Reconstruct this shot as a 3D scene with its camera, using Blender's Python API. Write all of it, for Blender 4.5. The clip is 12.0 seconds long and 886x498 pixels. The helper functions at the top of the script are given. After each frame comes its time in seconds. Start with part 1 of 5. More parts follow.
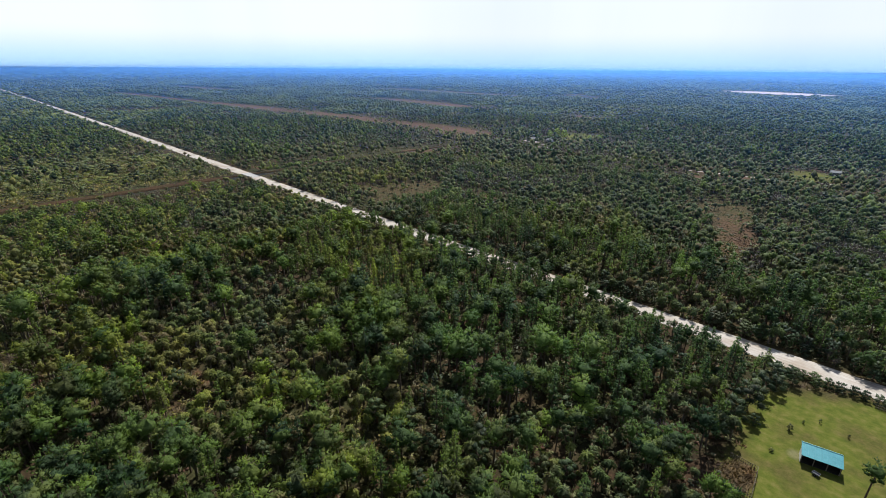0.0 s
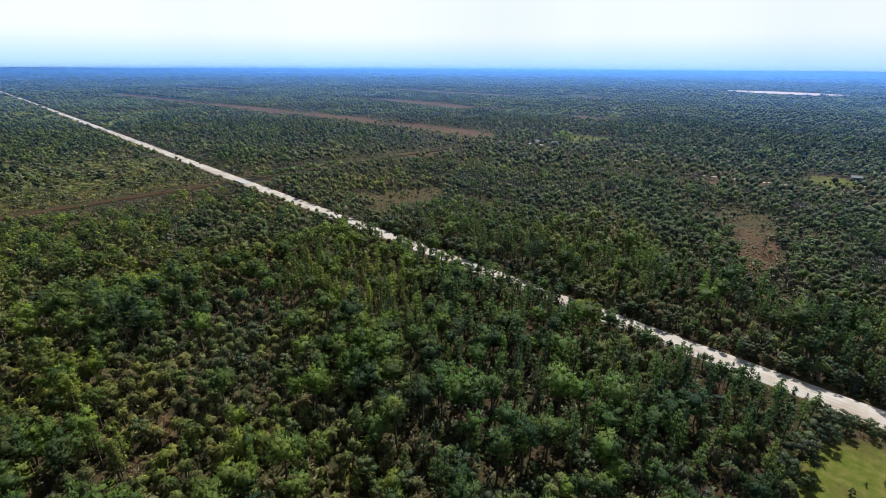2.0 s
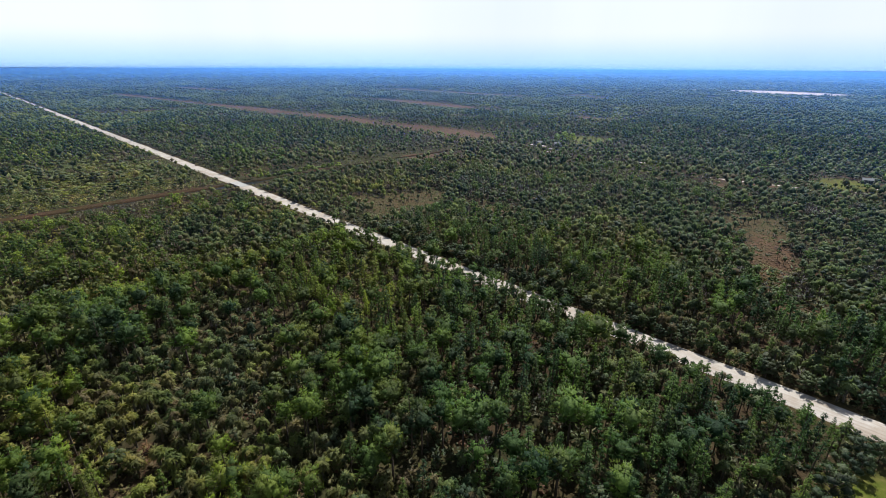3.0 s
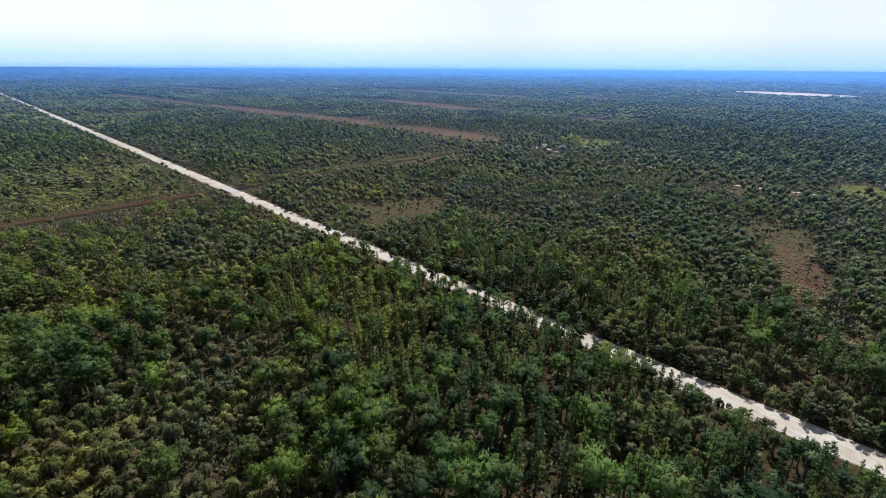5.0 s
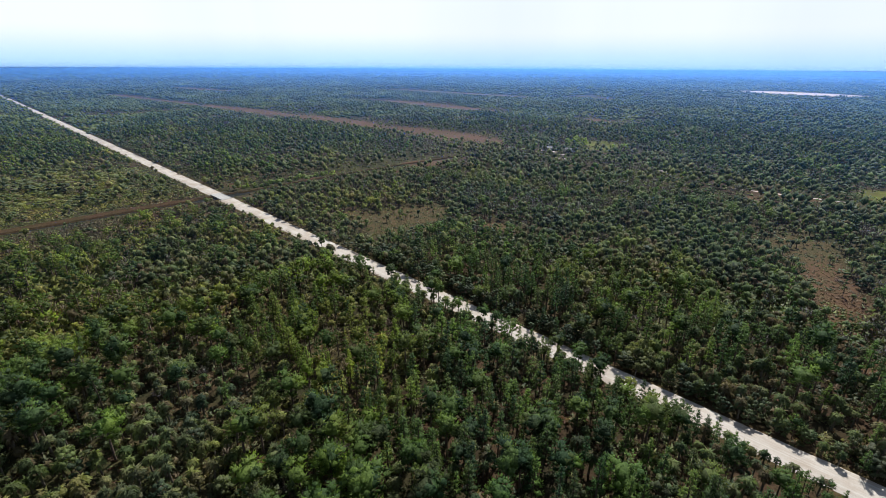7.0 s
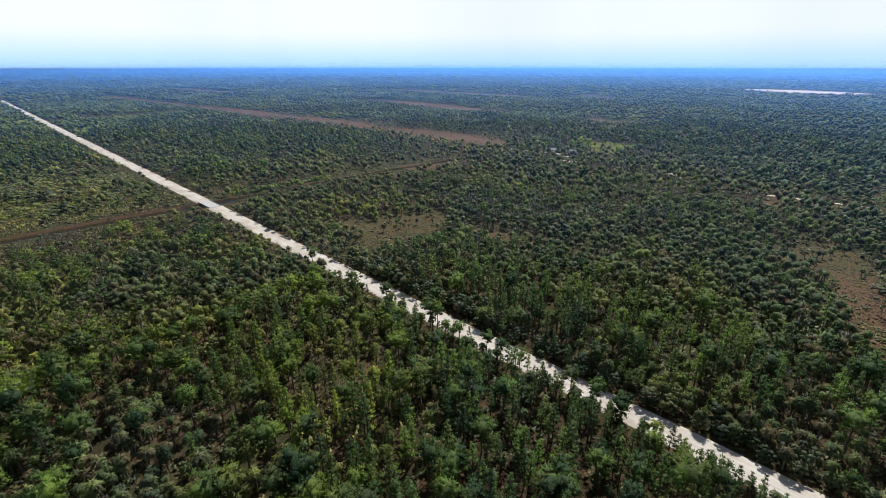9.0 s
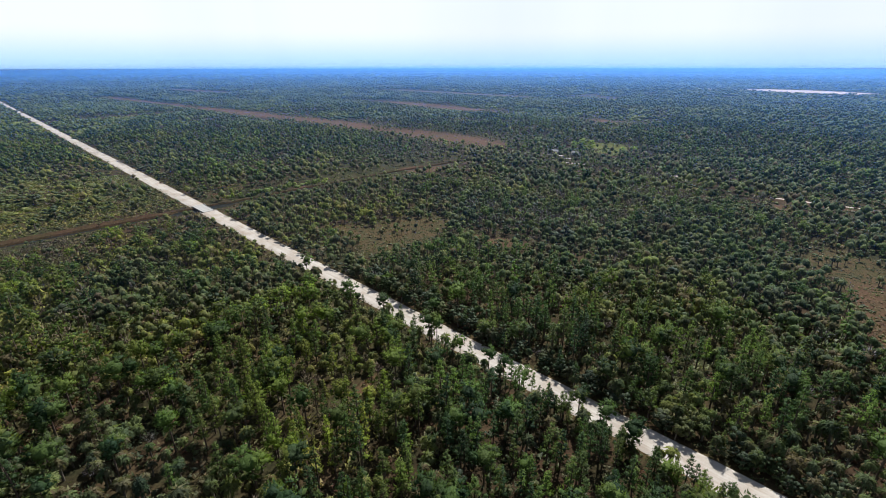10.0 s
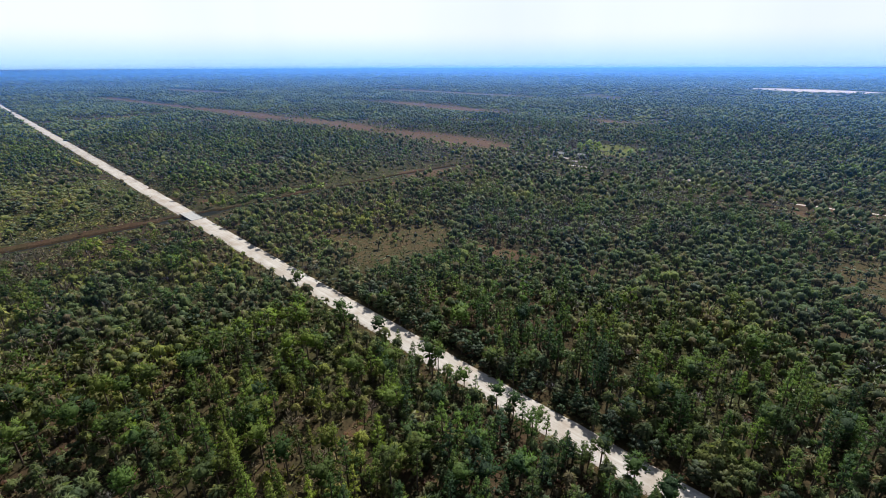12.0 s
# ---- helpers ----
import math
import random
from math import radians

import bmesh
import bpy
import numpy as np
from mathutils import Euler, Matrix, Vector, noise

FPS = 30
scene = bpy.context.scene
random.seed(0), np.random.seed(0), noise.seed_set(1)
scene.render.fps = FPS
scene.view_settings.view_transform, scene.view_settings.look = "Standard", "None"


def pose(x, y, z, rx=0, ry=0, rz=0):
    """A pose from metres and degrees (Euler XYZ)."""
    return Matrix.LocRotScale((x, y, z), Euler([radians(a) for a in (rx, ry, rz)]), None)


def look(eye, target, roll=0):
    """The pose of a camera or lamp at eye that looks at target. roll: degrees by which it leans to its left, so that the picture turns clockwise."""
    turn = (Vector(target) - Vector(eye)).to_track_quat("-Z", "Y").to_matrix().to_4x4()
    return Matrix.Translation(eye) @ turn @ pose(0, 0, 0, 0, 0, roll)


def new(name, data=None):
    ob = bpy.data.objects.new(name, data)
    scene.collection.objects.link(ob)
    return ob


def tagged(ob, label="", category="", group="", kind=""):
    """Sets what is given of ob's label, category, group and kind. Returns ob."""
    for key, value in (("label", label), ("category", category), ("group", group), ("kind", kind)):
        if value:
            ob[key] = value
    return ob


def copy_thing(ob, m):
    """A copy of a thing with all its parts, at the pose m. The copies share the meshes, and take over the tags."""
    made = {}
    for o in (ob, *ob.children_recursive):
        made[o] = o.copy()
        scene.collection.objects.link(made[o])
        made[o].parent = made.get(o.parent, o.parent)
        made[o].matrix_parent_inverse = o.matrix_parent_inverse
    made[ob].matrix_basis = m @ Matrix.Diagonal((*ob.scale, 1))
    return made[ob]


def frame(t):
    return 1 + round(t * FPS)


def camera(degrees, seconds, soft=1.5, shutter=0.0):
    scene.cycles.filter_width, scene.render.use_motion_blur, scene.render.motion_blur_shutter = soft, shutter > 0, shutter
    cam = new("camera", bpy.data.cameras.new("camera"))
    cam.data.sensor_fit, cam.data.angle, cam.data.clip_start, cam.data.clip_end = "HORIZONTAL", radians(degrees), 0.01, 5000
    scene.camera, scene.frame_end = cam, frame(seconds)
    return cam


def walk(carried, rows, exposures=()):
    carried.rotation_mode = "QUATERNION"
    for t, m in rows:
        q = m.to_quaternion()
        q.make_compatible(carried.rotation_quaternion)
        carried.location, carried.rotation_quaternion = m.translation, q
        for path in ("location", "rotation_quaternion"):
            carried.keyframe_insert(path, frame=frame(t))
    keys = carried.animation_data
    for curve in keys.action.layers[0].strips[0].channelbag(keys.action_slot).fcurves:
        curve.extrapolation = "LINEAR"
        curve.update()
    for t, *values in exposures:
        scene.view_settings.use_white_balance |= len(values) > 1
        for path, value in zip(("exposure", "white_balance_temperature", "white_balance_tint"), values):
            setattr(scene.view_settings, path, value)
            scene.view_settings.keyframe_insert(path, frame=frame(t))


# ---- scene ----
cam = camera(86.2, 12.0, soft=0.6)
METRES, EYE, TILT, LEAN, TURN = 100.1, 80.0, 0.0, 0.3, 43.4
ROWS = [
    (0.0, 0.0, 0.0, 0.0, 0.28, -21.62, -0.7),
    (0.5, -0.0005, 0.0445, 0.0016, 0.3, -21.63, -0.67),
    (1.0, -0.0008, 0.0881, 0.0029, 0.35, -21.63, -0.63),
    (1.5, -0.0013, 0.1313, 0.0041, 0.4, -21.63, -0.6),
    (2.0, -0.0015, 0.1746, 0.0049, 0.43, -21.65, -0.58),
    (2.5, -0.002, 0.2177, 0.0056, 0.48, -21.68, -0.56),
    (3.0, -0.0025, 0.2608, 0.0055, 0.51, -21.68, -0.55),
    (5.0, -0.0058, 0.431, 0.0047, 0.68, -21.65, -0.61),
    (5.5, -0.0065, 0.4737, 0.0033, 0.73, -21.66, -0.62),
    (6.0, -0.0078, 0.5163, 0.0033, 0.76, -21.66, -0.62),
    (6.5, -0.0093, 0.5583, 0.004, 0.8, -21.66, -0.61),
    (7.0, -0.0104, 0.6004, 0.004, 0.82, -21.7, -0.57),
    (9.0, -0.0075, 0.7626, 0.0024, 0.84, -21.75, -0.3),
    (9.5, -0.0063, 0.8033, 0.0019, 0.86, -21.75, -0.24),
    (10.0, -0.0056, 0.8432, 0.0016, 0.87, -21.72, -0.22),
    (10.5, -0.0055, 0.8825, 0.0013, 0.9, -21.73, -0.19),
    (11.0, -0.0064, 0.9216, 0.0002, 0.94, -21.73, -0.17),
    (11.5, -0.0075, 0.9607, -0.0009, 0.96, -21.72, -0.14),
    (12.0, -0.0094, 0.9996, -0.0008, 1.0, -21.77, -0.11),
]
walk(cam, [(t, pose(0, 0, EYE, TILT, LEAN, TURN) @ pose(METRES * x, METRES * y, METRES * z, 90 + pitch, roll, yaw)) for t, x, y, z, yaw, pitch, roll in ROWS],
     exposures=[(0.0, 0.45, 6250, 7), (12.0, 0.45, 6250, 7)])

# ---- light: a high sun ahead of the flight, under a bright thin haze of cloud ----
SUN_HEIGHT, SUN_AZIMUTH = radians(50), radians(-23)      # azimuth from +y, clockwise positive
sun_way = Vector((math.sin(SUN_AZIMUTH) * math.cos(SUN_HEIGHT), math.cos(SUN_AZIMUTH) * math.cos(SUN_HEIGHT), math.sin(SUN_HEIGHT)))
lamp = bpy.data.lights.new("sun", "SUN")
lamp.energy, lamp.angle, lamp.color = 4.8, radians(0.53), (1.0, 0.965, 0.90)
sun = new("sun", lamp)
sun.matrix_world = look(sun_way * 900, (0, 0, 0))

world = bpy.data.worlds.new("sky")
scene.world = world
world.use_nodes = True
wn, wl = world.node_tree.nodes, world.node_tree.links
wn.clear()
w_out, w_bg = wn.new("ShaderNodeOutputWorld"), wn.new("ShaderNodeBackground")
w_co = wn.new("ShaderNodeTexCoord")
w_sep, w_com = wn.new("ShaderNodeSeparateXYZ"), wn.new("ShaderNodeCombineXYZ")
w_lift = wn.new("ShaderNodeMath")
w_lift.operation, w_lift.inputs[1].default_value = "MAXIMUM", 0.16
w_sky = wn.new("ShaderNodeTexSky")
w_sky.sky_type, w_sky.sun_disc = "NISHITA", False
w_sky.sun_elevation, w_sky.sun_rotation = SUN_HEIGHT, SUN_AZIMUTH
w_sky.air_density, w_sky.dust_density, w_sky.ozone_density = 1.0, 0.6, 1.5
wl.new(w_co.outputs["Generated"], w_sep.inputs[0])
wl.new(w_sep.outputs[0], w_com.inputs[0])
wl.new(w_sep.outputs[1], w_com.inputs[1])
wl.new(w_sep.outputs[2], w_lift.inputs[0])
wl.new(w_lift.outputs[0], w_com.inputs[2])
wl.new(w_com.outputs[0], w_sky.inputs[0])
# thin bright cirrus in wide streaks low in the sky, clearer blue overhead and along the horizon
w_map = wn.new("ShaderNodeMapping")
w_map.inputs["Scale"].default_value = (1.6, 1.6, 14.0)
w_noise = wn.new("ShaderNodeTexNoise")
w_noise.inputs["Scale"].default_value, w_noise.inputs["Detail"].default_value = 1.7, 6.0
w_amount = wn.new("ShaderNodeMapRange")
w_amount.inputs["From Min"].default_value, w_amount.inputs["From Max"].default_value = 0.3, 0.62
w_amount.inputs["To Min"].default_value, w_amount.inputs["To Max"].default_value = 0.80, 1.0
w_mix = wn.new("ShaderNodeMixRGB")
w_low, w_tone = wn.new("ShaderNodeMapRange"), wn.new("ShaderNodeMixRGB")
w_low.interpolation_type = "SMOOTHSTEP"
w_low.inputs["From Min"].default_value, w_low.inputs["From Max"].default_value = -0.012, 0.055
w_tone.inputs[1].default_value, w_tone.inputs[2].default_value = (7.2, 10.6, 13.8, 1), (12.5, 12.9, 13.4, 1)
wl.new(w_sep.outputs[2], w_low.inputs[0])
wl.new(w_low.outputs[0], w_tone.inputs[0])
wl.new(w_tone.outputs[0], w_mix.inputs[2])
wl.new(w_com.outputs[0], w_map.inputs[0])
wl.new(w_map.outputs[0], w_noise.inputs["Vector"])
wl.new(w_noise.outputs[0], w_amount.inputs[0])
w_fall, w_mul2 = wn.new("ShaderNodeMapRange"), wn.new("ShaderNodeMath")
w_fall.interpolation_type = "SMOOTHSTEP"
w_fall.inputs["From Min"].default_value, w_fall.inputs["From Max"].default_value = 0.14, 0.42
w_fall.inputs["To Min"].default_value, w_fall.inputs["To Max"].default_value = 1.0, 0.13
w_mul2.operation = "MULTIPLY"
wl.new(w_sep.outputs[2], w_fall.inputs[0])
wl.new(w_amount.outputs[0], w_mul2.inputs[0])
wl.new(w_fall.outputs[0], w_mul2.inputs[1])
wl.new(w_mul2.outputs[0], w_mix.inputs[0])
wl.new(w_sky.outputs[0], w_mix.inputs[1])
wl.new(w_mix.outputs[0], w_bg.inputs[0])
w_bg.inputs[1].default_value = 0.058
wl.new(w_bg.outputs[0], w_out.inputs[0])


# ---- materials ----
def material(name):
    m = bpy.data.materials.new(name)
    m.use_nodes = True
    m.node_tree.nodes.clear()
    return m, m.node_tree.nodes, m.node_tree.links


def ramp(n, l, source, stops):
    r = n.new("ShaderNodeValToRGB")
    while len(r.color_ramp.elements) < len(stops):
        r.color_ramp.elements.new(0.5)
    for e, (p, c) in zip(r.color_ramp.elements, stops):
        e.position, e.color = p, (*c, 1)
    l.new(source, r.inputs[0])
    return r.outputs[0]


def grain(n, l, scale, detail=4.0, vector=None, rough=0.55):
    t = n.new("ShaderNodeTexNoise")
    t.inputs["Scale"].default_value, t.inputs["Detail"].default_value, t.inputs["Roughness"].default_value = scale, detail, rough
    l.new(vector or place(n), t.inputs["Vector"])
    return t.outputs[0]


def place(n):
    for q in n:
        if q.bl_idname == "ShaderNodeNewGeometry":
            return q.outputs["Position"]
    return n.new("ShaderNodeNewGeometry").outputs["Position"]


def mixed(n, l, a, b, fac, mode="MIX"):
    m = n.new("ShaderNodeMixRGB")
    m.blend_type = mode
    for socket, v in ((m.inputs[0], fac), (m.inputs[1], a), (m.inputs[2], b)):
        if isinstance(v, (int, float)):
            socket.default_value = v
        elif isinstance(v, tuple):
            socket.default_value = (*v, 1)
        else:
            l.new(v, socket)
    return m.outputs[0]


def calc(n, l, kind, a, b=0.0, c=0.0):
    m = n.new("ShaderNodeMath")
    m.operation = kind
    for i, v in enumerate((a, b, c)):
        if isinstance(v, (int, float)):
            m.inputs[i].default_value = v
        else:
            l.new(v, m.inputs[i])
    return m.outputs[0]


def finish(n, l, colour, roughness=0.8, metallic=0.0, bump=None, strength=0.3, distance=0.02, specular=0.3):
    p, o = n.new("ShaderNodeBsdfPrincipled"), n.new("ShaderNodeOutputMaterial")
    if isinstance(colour, tuple):
        p.inputs["Base Color"].default_value = (*colour, 1)
    else:
        l.new(colour, p.inputs["Base Color"])
    p.inputs["Roughness"].default_value, p.inputs["Metallic"].default_value = roughness, metallic
    p.inputs["Specular IOR Level"].default_value = specular
    if bump is not None:
        b = n.new("ShaderNodeBump")
        b.inputs["Strength"].default_value, b.inputs["Distance"].default_value = strength, distance
        l.new(bump, b.inputs["Height"])
        l.new(b.outputs[0], p.inputs["Normal"])
    l.new(p.outputs[0], o.inputs[0])
    return p, o


def foliage(name, dark, mid, light, gloss=0.45, through_leaf=0.35, cell=0.22, dry=(0.13, 0.10, 0.03), dry_amount=0.25, tuft=0.62, dry_from=0.80, sheen=0.3):
    """Leaves: hue by plant, by leaf, by stand and by position, with shade painted between tufts; light shines through
    them.
    """
    m, n, l = material(name)
    geo = n.new("ShaderNodeNewGeometry")
    pos = geo.outputs["Position"]
    flat = n.new("ShaderNodeVectorMath")
    flat.operation = "MULTIPLY"
    flat.inputs[1].default_value = (1, 1, 0)
    l.new(pos, flat.inputs[0])
    cells = n.new("ShaderNodeTexVoronoi")
    cells.inputs["Scale"].default_value = cell
    l.new(flat.outputs[0], cells.inputs["Vector"])
    sep = n.new("ShaderNodeSeparateColor")
    l.new(cells.outputs["Color"], sep.inputs[0])
    plant = sep.outputs[0]
    mix1 = calc(n, l, "MULTIPLY_ADD", geo.outputs["Random Per Island"], 0.14, calc(n, l, "MULTIPLY", plant, 0.86))
    colour = ramp(n, l, mix1, ((0.12, dark), (0.5, mid), (0.88, light)))
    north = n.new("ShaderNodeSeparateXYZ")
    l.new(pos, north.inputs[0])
    # Leaf hue shifts by position: bluer north and east, yellower south and west.
    north_shift = n.new("ShaderNodeMapRange")
    north_shift.inputs["From Min"].default_value, north_shift.inputs["From Max"].default_value = 40, 205
    north_shift.inputs["To Min"].default_value, north_shift.inputs["To Max"].default_value = 0.05, -0.065
    l.new(north.outputs[1], north_shift.inputs[0])
    west_shift = n.new("ShaderNodeMapRange")
    west_shift.inputs["From Min"].default_value, west_shift.inputs["From Max"].default_value = -150, -330
    west_shift.inputs["To Min"].default_value, west_shift.inputs["To Max"].default_value = 0.0, 0.11
    l.new(north.outputs[0], west_shift.inputs[0])
    east_shift = n.new("ShaderNodeMapRange")
    east_shift.inputs["From Min"].default_value, east_shift.inputs["From Max"].default_value = -115, -65
    east_shift.inputs["To Min"].default_value, east_shift.inputs["To Max"].default_value = 0.0, -0.06
    l.new(north.outputs[0], east_shift.inputs[0])
    stand = calc(n, l, "ADD", calc(n, l, "ADD", calc(n, l, "ADD", east_shift.outputs[0], grain(n, l, 0.016, 3.0, flat.outputs[0])), north_shift.outputs[0]), west_shift.outputs[0])
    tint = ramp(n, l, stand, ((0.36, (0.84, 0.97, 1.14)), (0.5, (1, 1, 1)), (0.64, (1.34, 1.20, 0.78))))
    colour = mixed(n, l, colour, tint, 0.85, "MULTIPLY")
    vigour = grain(n, l, 0.034, 3.0, flat.outputs[0])
    colour = mixed(n, l, colour, ramp(n, l, vigour, ((0.36, (0.66, 0.70, 0.80)), (0.5, (1, 1, 1)), (0.64, (1.40, 1.34, 1.20)))), 0.8, "MULTIPLY")
    clump = grain(n, l, 0.085, 2.0, flat.outputs[0])
    colour = mixed(n, l, colour, ramp(n, l, clump, ((0.36, (1.06, 0.86, 1.05)), (0.5, (1, 1, 1)), (0.64, (1.10, 1.14, 0.84)))), 0.8, "MULTIPLY")
    dryness = ramp(n, l, sep.outputs[1], ((dry_from, (0, 0, 0)), (min(0.99, dry_from + 0.14), (1, 1, 1))))
    colour = mixed(n, l, colour, dry, calc(n, l, "MULTIPLY", dryness, dry_amount))
    tufts = grain(n, l, 2.6, 3.0, pos, 0.7)
    # Shade between needle tufts put into the colour: dark in the bump's hollows.
    colour = mixed(n, l, colour, ramp(n, l, tufts, ((0.34, (0.52, 0.52, 0.55)), (0.5, (0.98, 0.98, 0.98)), (0.66, (1.42, 1.38, 1.22)))), tuft, "MULTIPLY")
    p, o = finish(n, l, colour, gloss, bump=tufts, strength=0.8, distance=0.25, specular=sheen)
    t, mix = n.new("ShaderNodeBsdfTranslucent"), n.new("ShaderNodeMixShader")
    l.new(mixed(n, l, colour, (1.2, 1.28, 0.70), 0.7, "MULTIPLY"), t.inputs[0])
    mix.inputs[0].default_value = through_leaf
    l.new(p.outputs[0], mix.inputs[1])
    l.new(t.outputs[0], mix.inputs[2])
    l.new(mix.outputs[0], o.inputs[0])
    return m


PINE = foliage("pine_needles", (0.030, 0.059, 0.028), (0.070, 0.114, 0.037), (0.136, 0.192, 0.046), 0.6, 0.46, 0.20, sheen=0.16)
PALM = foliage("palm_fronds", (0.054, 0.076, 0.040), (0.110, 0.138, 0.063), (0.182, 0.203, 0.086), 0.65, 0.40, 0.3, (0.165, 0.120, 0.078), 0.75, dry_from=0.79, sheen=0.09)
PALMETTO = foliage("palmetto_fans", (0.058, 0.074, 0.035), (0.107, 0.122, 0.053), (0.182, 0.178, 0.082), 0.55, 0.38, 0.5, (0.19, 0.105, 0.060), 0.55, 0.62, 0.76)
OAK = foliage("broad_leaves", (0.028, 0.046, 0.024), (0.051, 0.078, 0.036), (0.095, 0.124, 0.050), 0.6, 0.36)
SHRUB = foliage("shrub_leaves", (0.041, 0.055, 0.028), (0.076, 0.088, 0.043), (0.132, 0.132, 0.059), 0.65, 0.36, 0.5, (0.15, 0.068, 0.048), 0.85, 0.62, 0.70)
# Far mixed pines and palms: leaf colour lightened and evened out for the distance.
CANOPY = foliage("lightened_far_canopy", (0.094, 0.133, 0.054), (0.122, 0.163, 0.065), (0.157, 0.197, 0.078), 0.75, 0.42, 0.03, (0.12, 0.10, 0.05), 0.4, 0.35)
# Prairie green, also used to brighten the scrub in dark gaps under distant trees.
PRAIRIE_BRIGHTENED = foliage("prairie_and_brightened_scrub", (0.070, 0.094, 0.036), (0.106, 0.134, 0.050), (0.154, 0.176, 0.066), 0.65, 0.40, 0.4, (0.14, 0.11, 0.05), 0.3, 0.5, 0.8)
FRESH = foliage("fresh_leaves", (0.190, 0.280, 0.032), (0.270, 0.380, 0.046), (0.340, 0.450, 0.064), 0.6, 0.34, 0.3)
BANK_LEAF = foliage("bank_leaves", (0.110, 0.165, 0.030), (0.172, 0.240, 0.042), (0.240, 0.315, 0.060), 0.6, 0.36, 0.3)
DRY = foliage("dry_stems", (0.060, 0.036, 0.024), (0.105, 0.064, 0.040), (0.170, 0.120, 0.070), 0.85, 0.15, 0.8)
STRAW = foliage("straw_grass", (0.064, 0.046, 0.019), (0.106, 0.076, 0.032), (0.166, 0.122, 0.056), 0.85, 0.15, 0.8)
TWIG = foliage("bare_twigs", (0.070, 0.060, 0.056), (0.115, 0.100, 0.092), (0.170, 0.150, 0.138), 0.9, 0.08, 0.3)


def make_bark(name, a, b):
    m, n, l = material(name)
    stretch = n.new("ShaderNodeMapping")
    stretch.inputs["Scale"].default_value = (9, 9, 2.2)
    l.new(place(n), stretch.inputs[0])
    g = grain(n, l, 1.0, 5.0, stretch.outputs[0])
    finish(n, l, ramp(n, l, g, ((0.3, a), (0.7, b))), 0.9, bump=g, strength=0.5)
    return m


BARK = make_bark("pine_bark", (0.060, 0.042, 0.032), (0.150, 0.110, 0.085))
BOOTS = make_bark("palm_trunk", (0.075, 0.062, 0.050), (0.180, 0.155, 0.125))


def make_ground():
    m, n, l = material("flatwoods_ground")
    pos = place(n)
    sep = n.new("ShaderNodeSeparateXYZ")
    l.new(pos, sep.inputs[0])
    X, Y = sep.outputs[0], sep.outputs[1]
    wide, mid, fine = grain(n, l, 0.012, 4.0), grain(n, l, 0.11, 5.0), grain(n, l, 1.3, 6.0, None, 0.65)
    litter = ramp(n, l, mid, ((0.30, (0.016, 0.014, 0.008)), (0.45, (0.028, 0.019, 0.011)), (0.60, (0.054, 0.028, 0.018)), (0.74, (0.078, 0.050, 0.030))))
    green = ramp(n, l, fine, ((0.35, (0.024, 0.030, 0.011)), (0.65, (0.058, 0.062, 0.022))))
    colour = mixed(n, l, litter, green, ramp(n, l, wide, ((0.40, (0.10, 0.10, 0.10)), (0.62, (0.6, 0.6, 0.6)))))
    colour = mixed(n, l, colour, ramp(n, l, fine, ((0.3, (0.55, 0.55, 0.55)), (0.7, (1.35, 1.35, 1.35)))), 0.8, "MULTIPLY")

    def spot(x, y, rx, ry, turn=0.0, edge=0.35, ragged=0.7):
        """A soft, ragged oval on the plan: 1 inside, 0 outside."""
        mp = n.new("ShaderNodeMapping")
        mp.vector_type = "TEXTURE"
        mp.inputs["Location"].default_value = (x, y, 0)
        mp.inputs["Rotation"].default_value = (0, 0, radians(turn))
        mp.inputs["Scale"].default_value = (rx, ry, 1e6)
        l.new(pos, mp.inputs[0])
        ln = n.new("ShaderNodeVectorMath")
        ln.operation = "LENGTH"
        l.new(mp.outputs[0], ln.inputs[0])
        d = calc(n, l, "MULTIPLY_ADD", calc(n, l, "SUBTRACT", mid, 0.5), ragged, ln.outputs["Value"])
        mr = n.new("ShaderNodeMapRange")
        mr.inputs["From Min"].default_value, mr.inputs["From Max"].default_value = 1 + edge / 2, 1 - edge / 2
        l.new(d, mr.inputs[0])
        return mr.outputs[0]

    red = ramp(n, l, fine, ((0.3, (0.050, 0.027, 0.016)), (0.5, (0.090, 0.048, 0.028)), (0.72, (0.134, 0.080, 0.049))))
    tan = ramp(n, l, fine, ((0.3, (0.034, 0.027, 0.011)), (0.5, (0.070, 0.048, 0.021)), (0.72, (0.108, 0.076, 0.038))))
    worn = ramp(n, l, grain(n, l, 0.09, 5.0), ((0.46, (0, 0, 0)), (0.70, (0.75, 0.75, 0.75))))
    lawn_green = ramp(n, l, grain(n, l, 0.5, 6.0), ((0.3, (0.058, 0.076, 0.010)), (0.5, (0.090, 0.101, 0.016)), (0.7, (0.136, 0.122, 0.034))))
    sand = ramp(n, l, fine, ((0.3, (0.40, 0.31, 0.26)), (0.7, (0.60, 0.50, 0.45))))
    lawn_green = mixed(n, l, lawn_green, tan, worn)
    olive = ramp(n, l, fine, ((0.3, (0.020, 0.024, 0.009)), (0.7, (0.056, 0.058, 0.020))))
    mottle = ramp(n, l, grain(n, l, 0.24, 6.0, None, 0.7), ((0.42, (0, 0, 0)), (0.60, (0.8, 0.8, 0.8))))
    red_mottled, tan_mottled = mixed(n, l, red, olive, calc(n, l, "MULTIPLY", mottle, 0.5)), mixed(n, l, mixed(n, l, tan, red, 0.25), olive, mottle)
    for s in CLEARINGS:
        colour = mixed(n, l, colour, red_mottled if s[5] == "red" else tan_mottled, spot(*s[:5]))
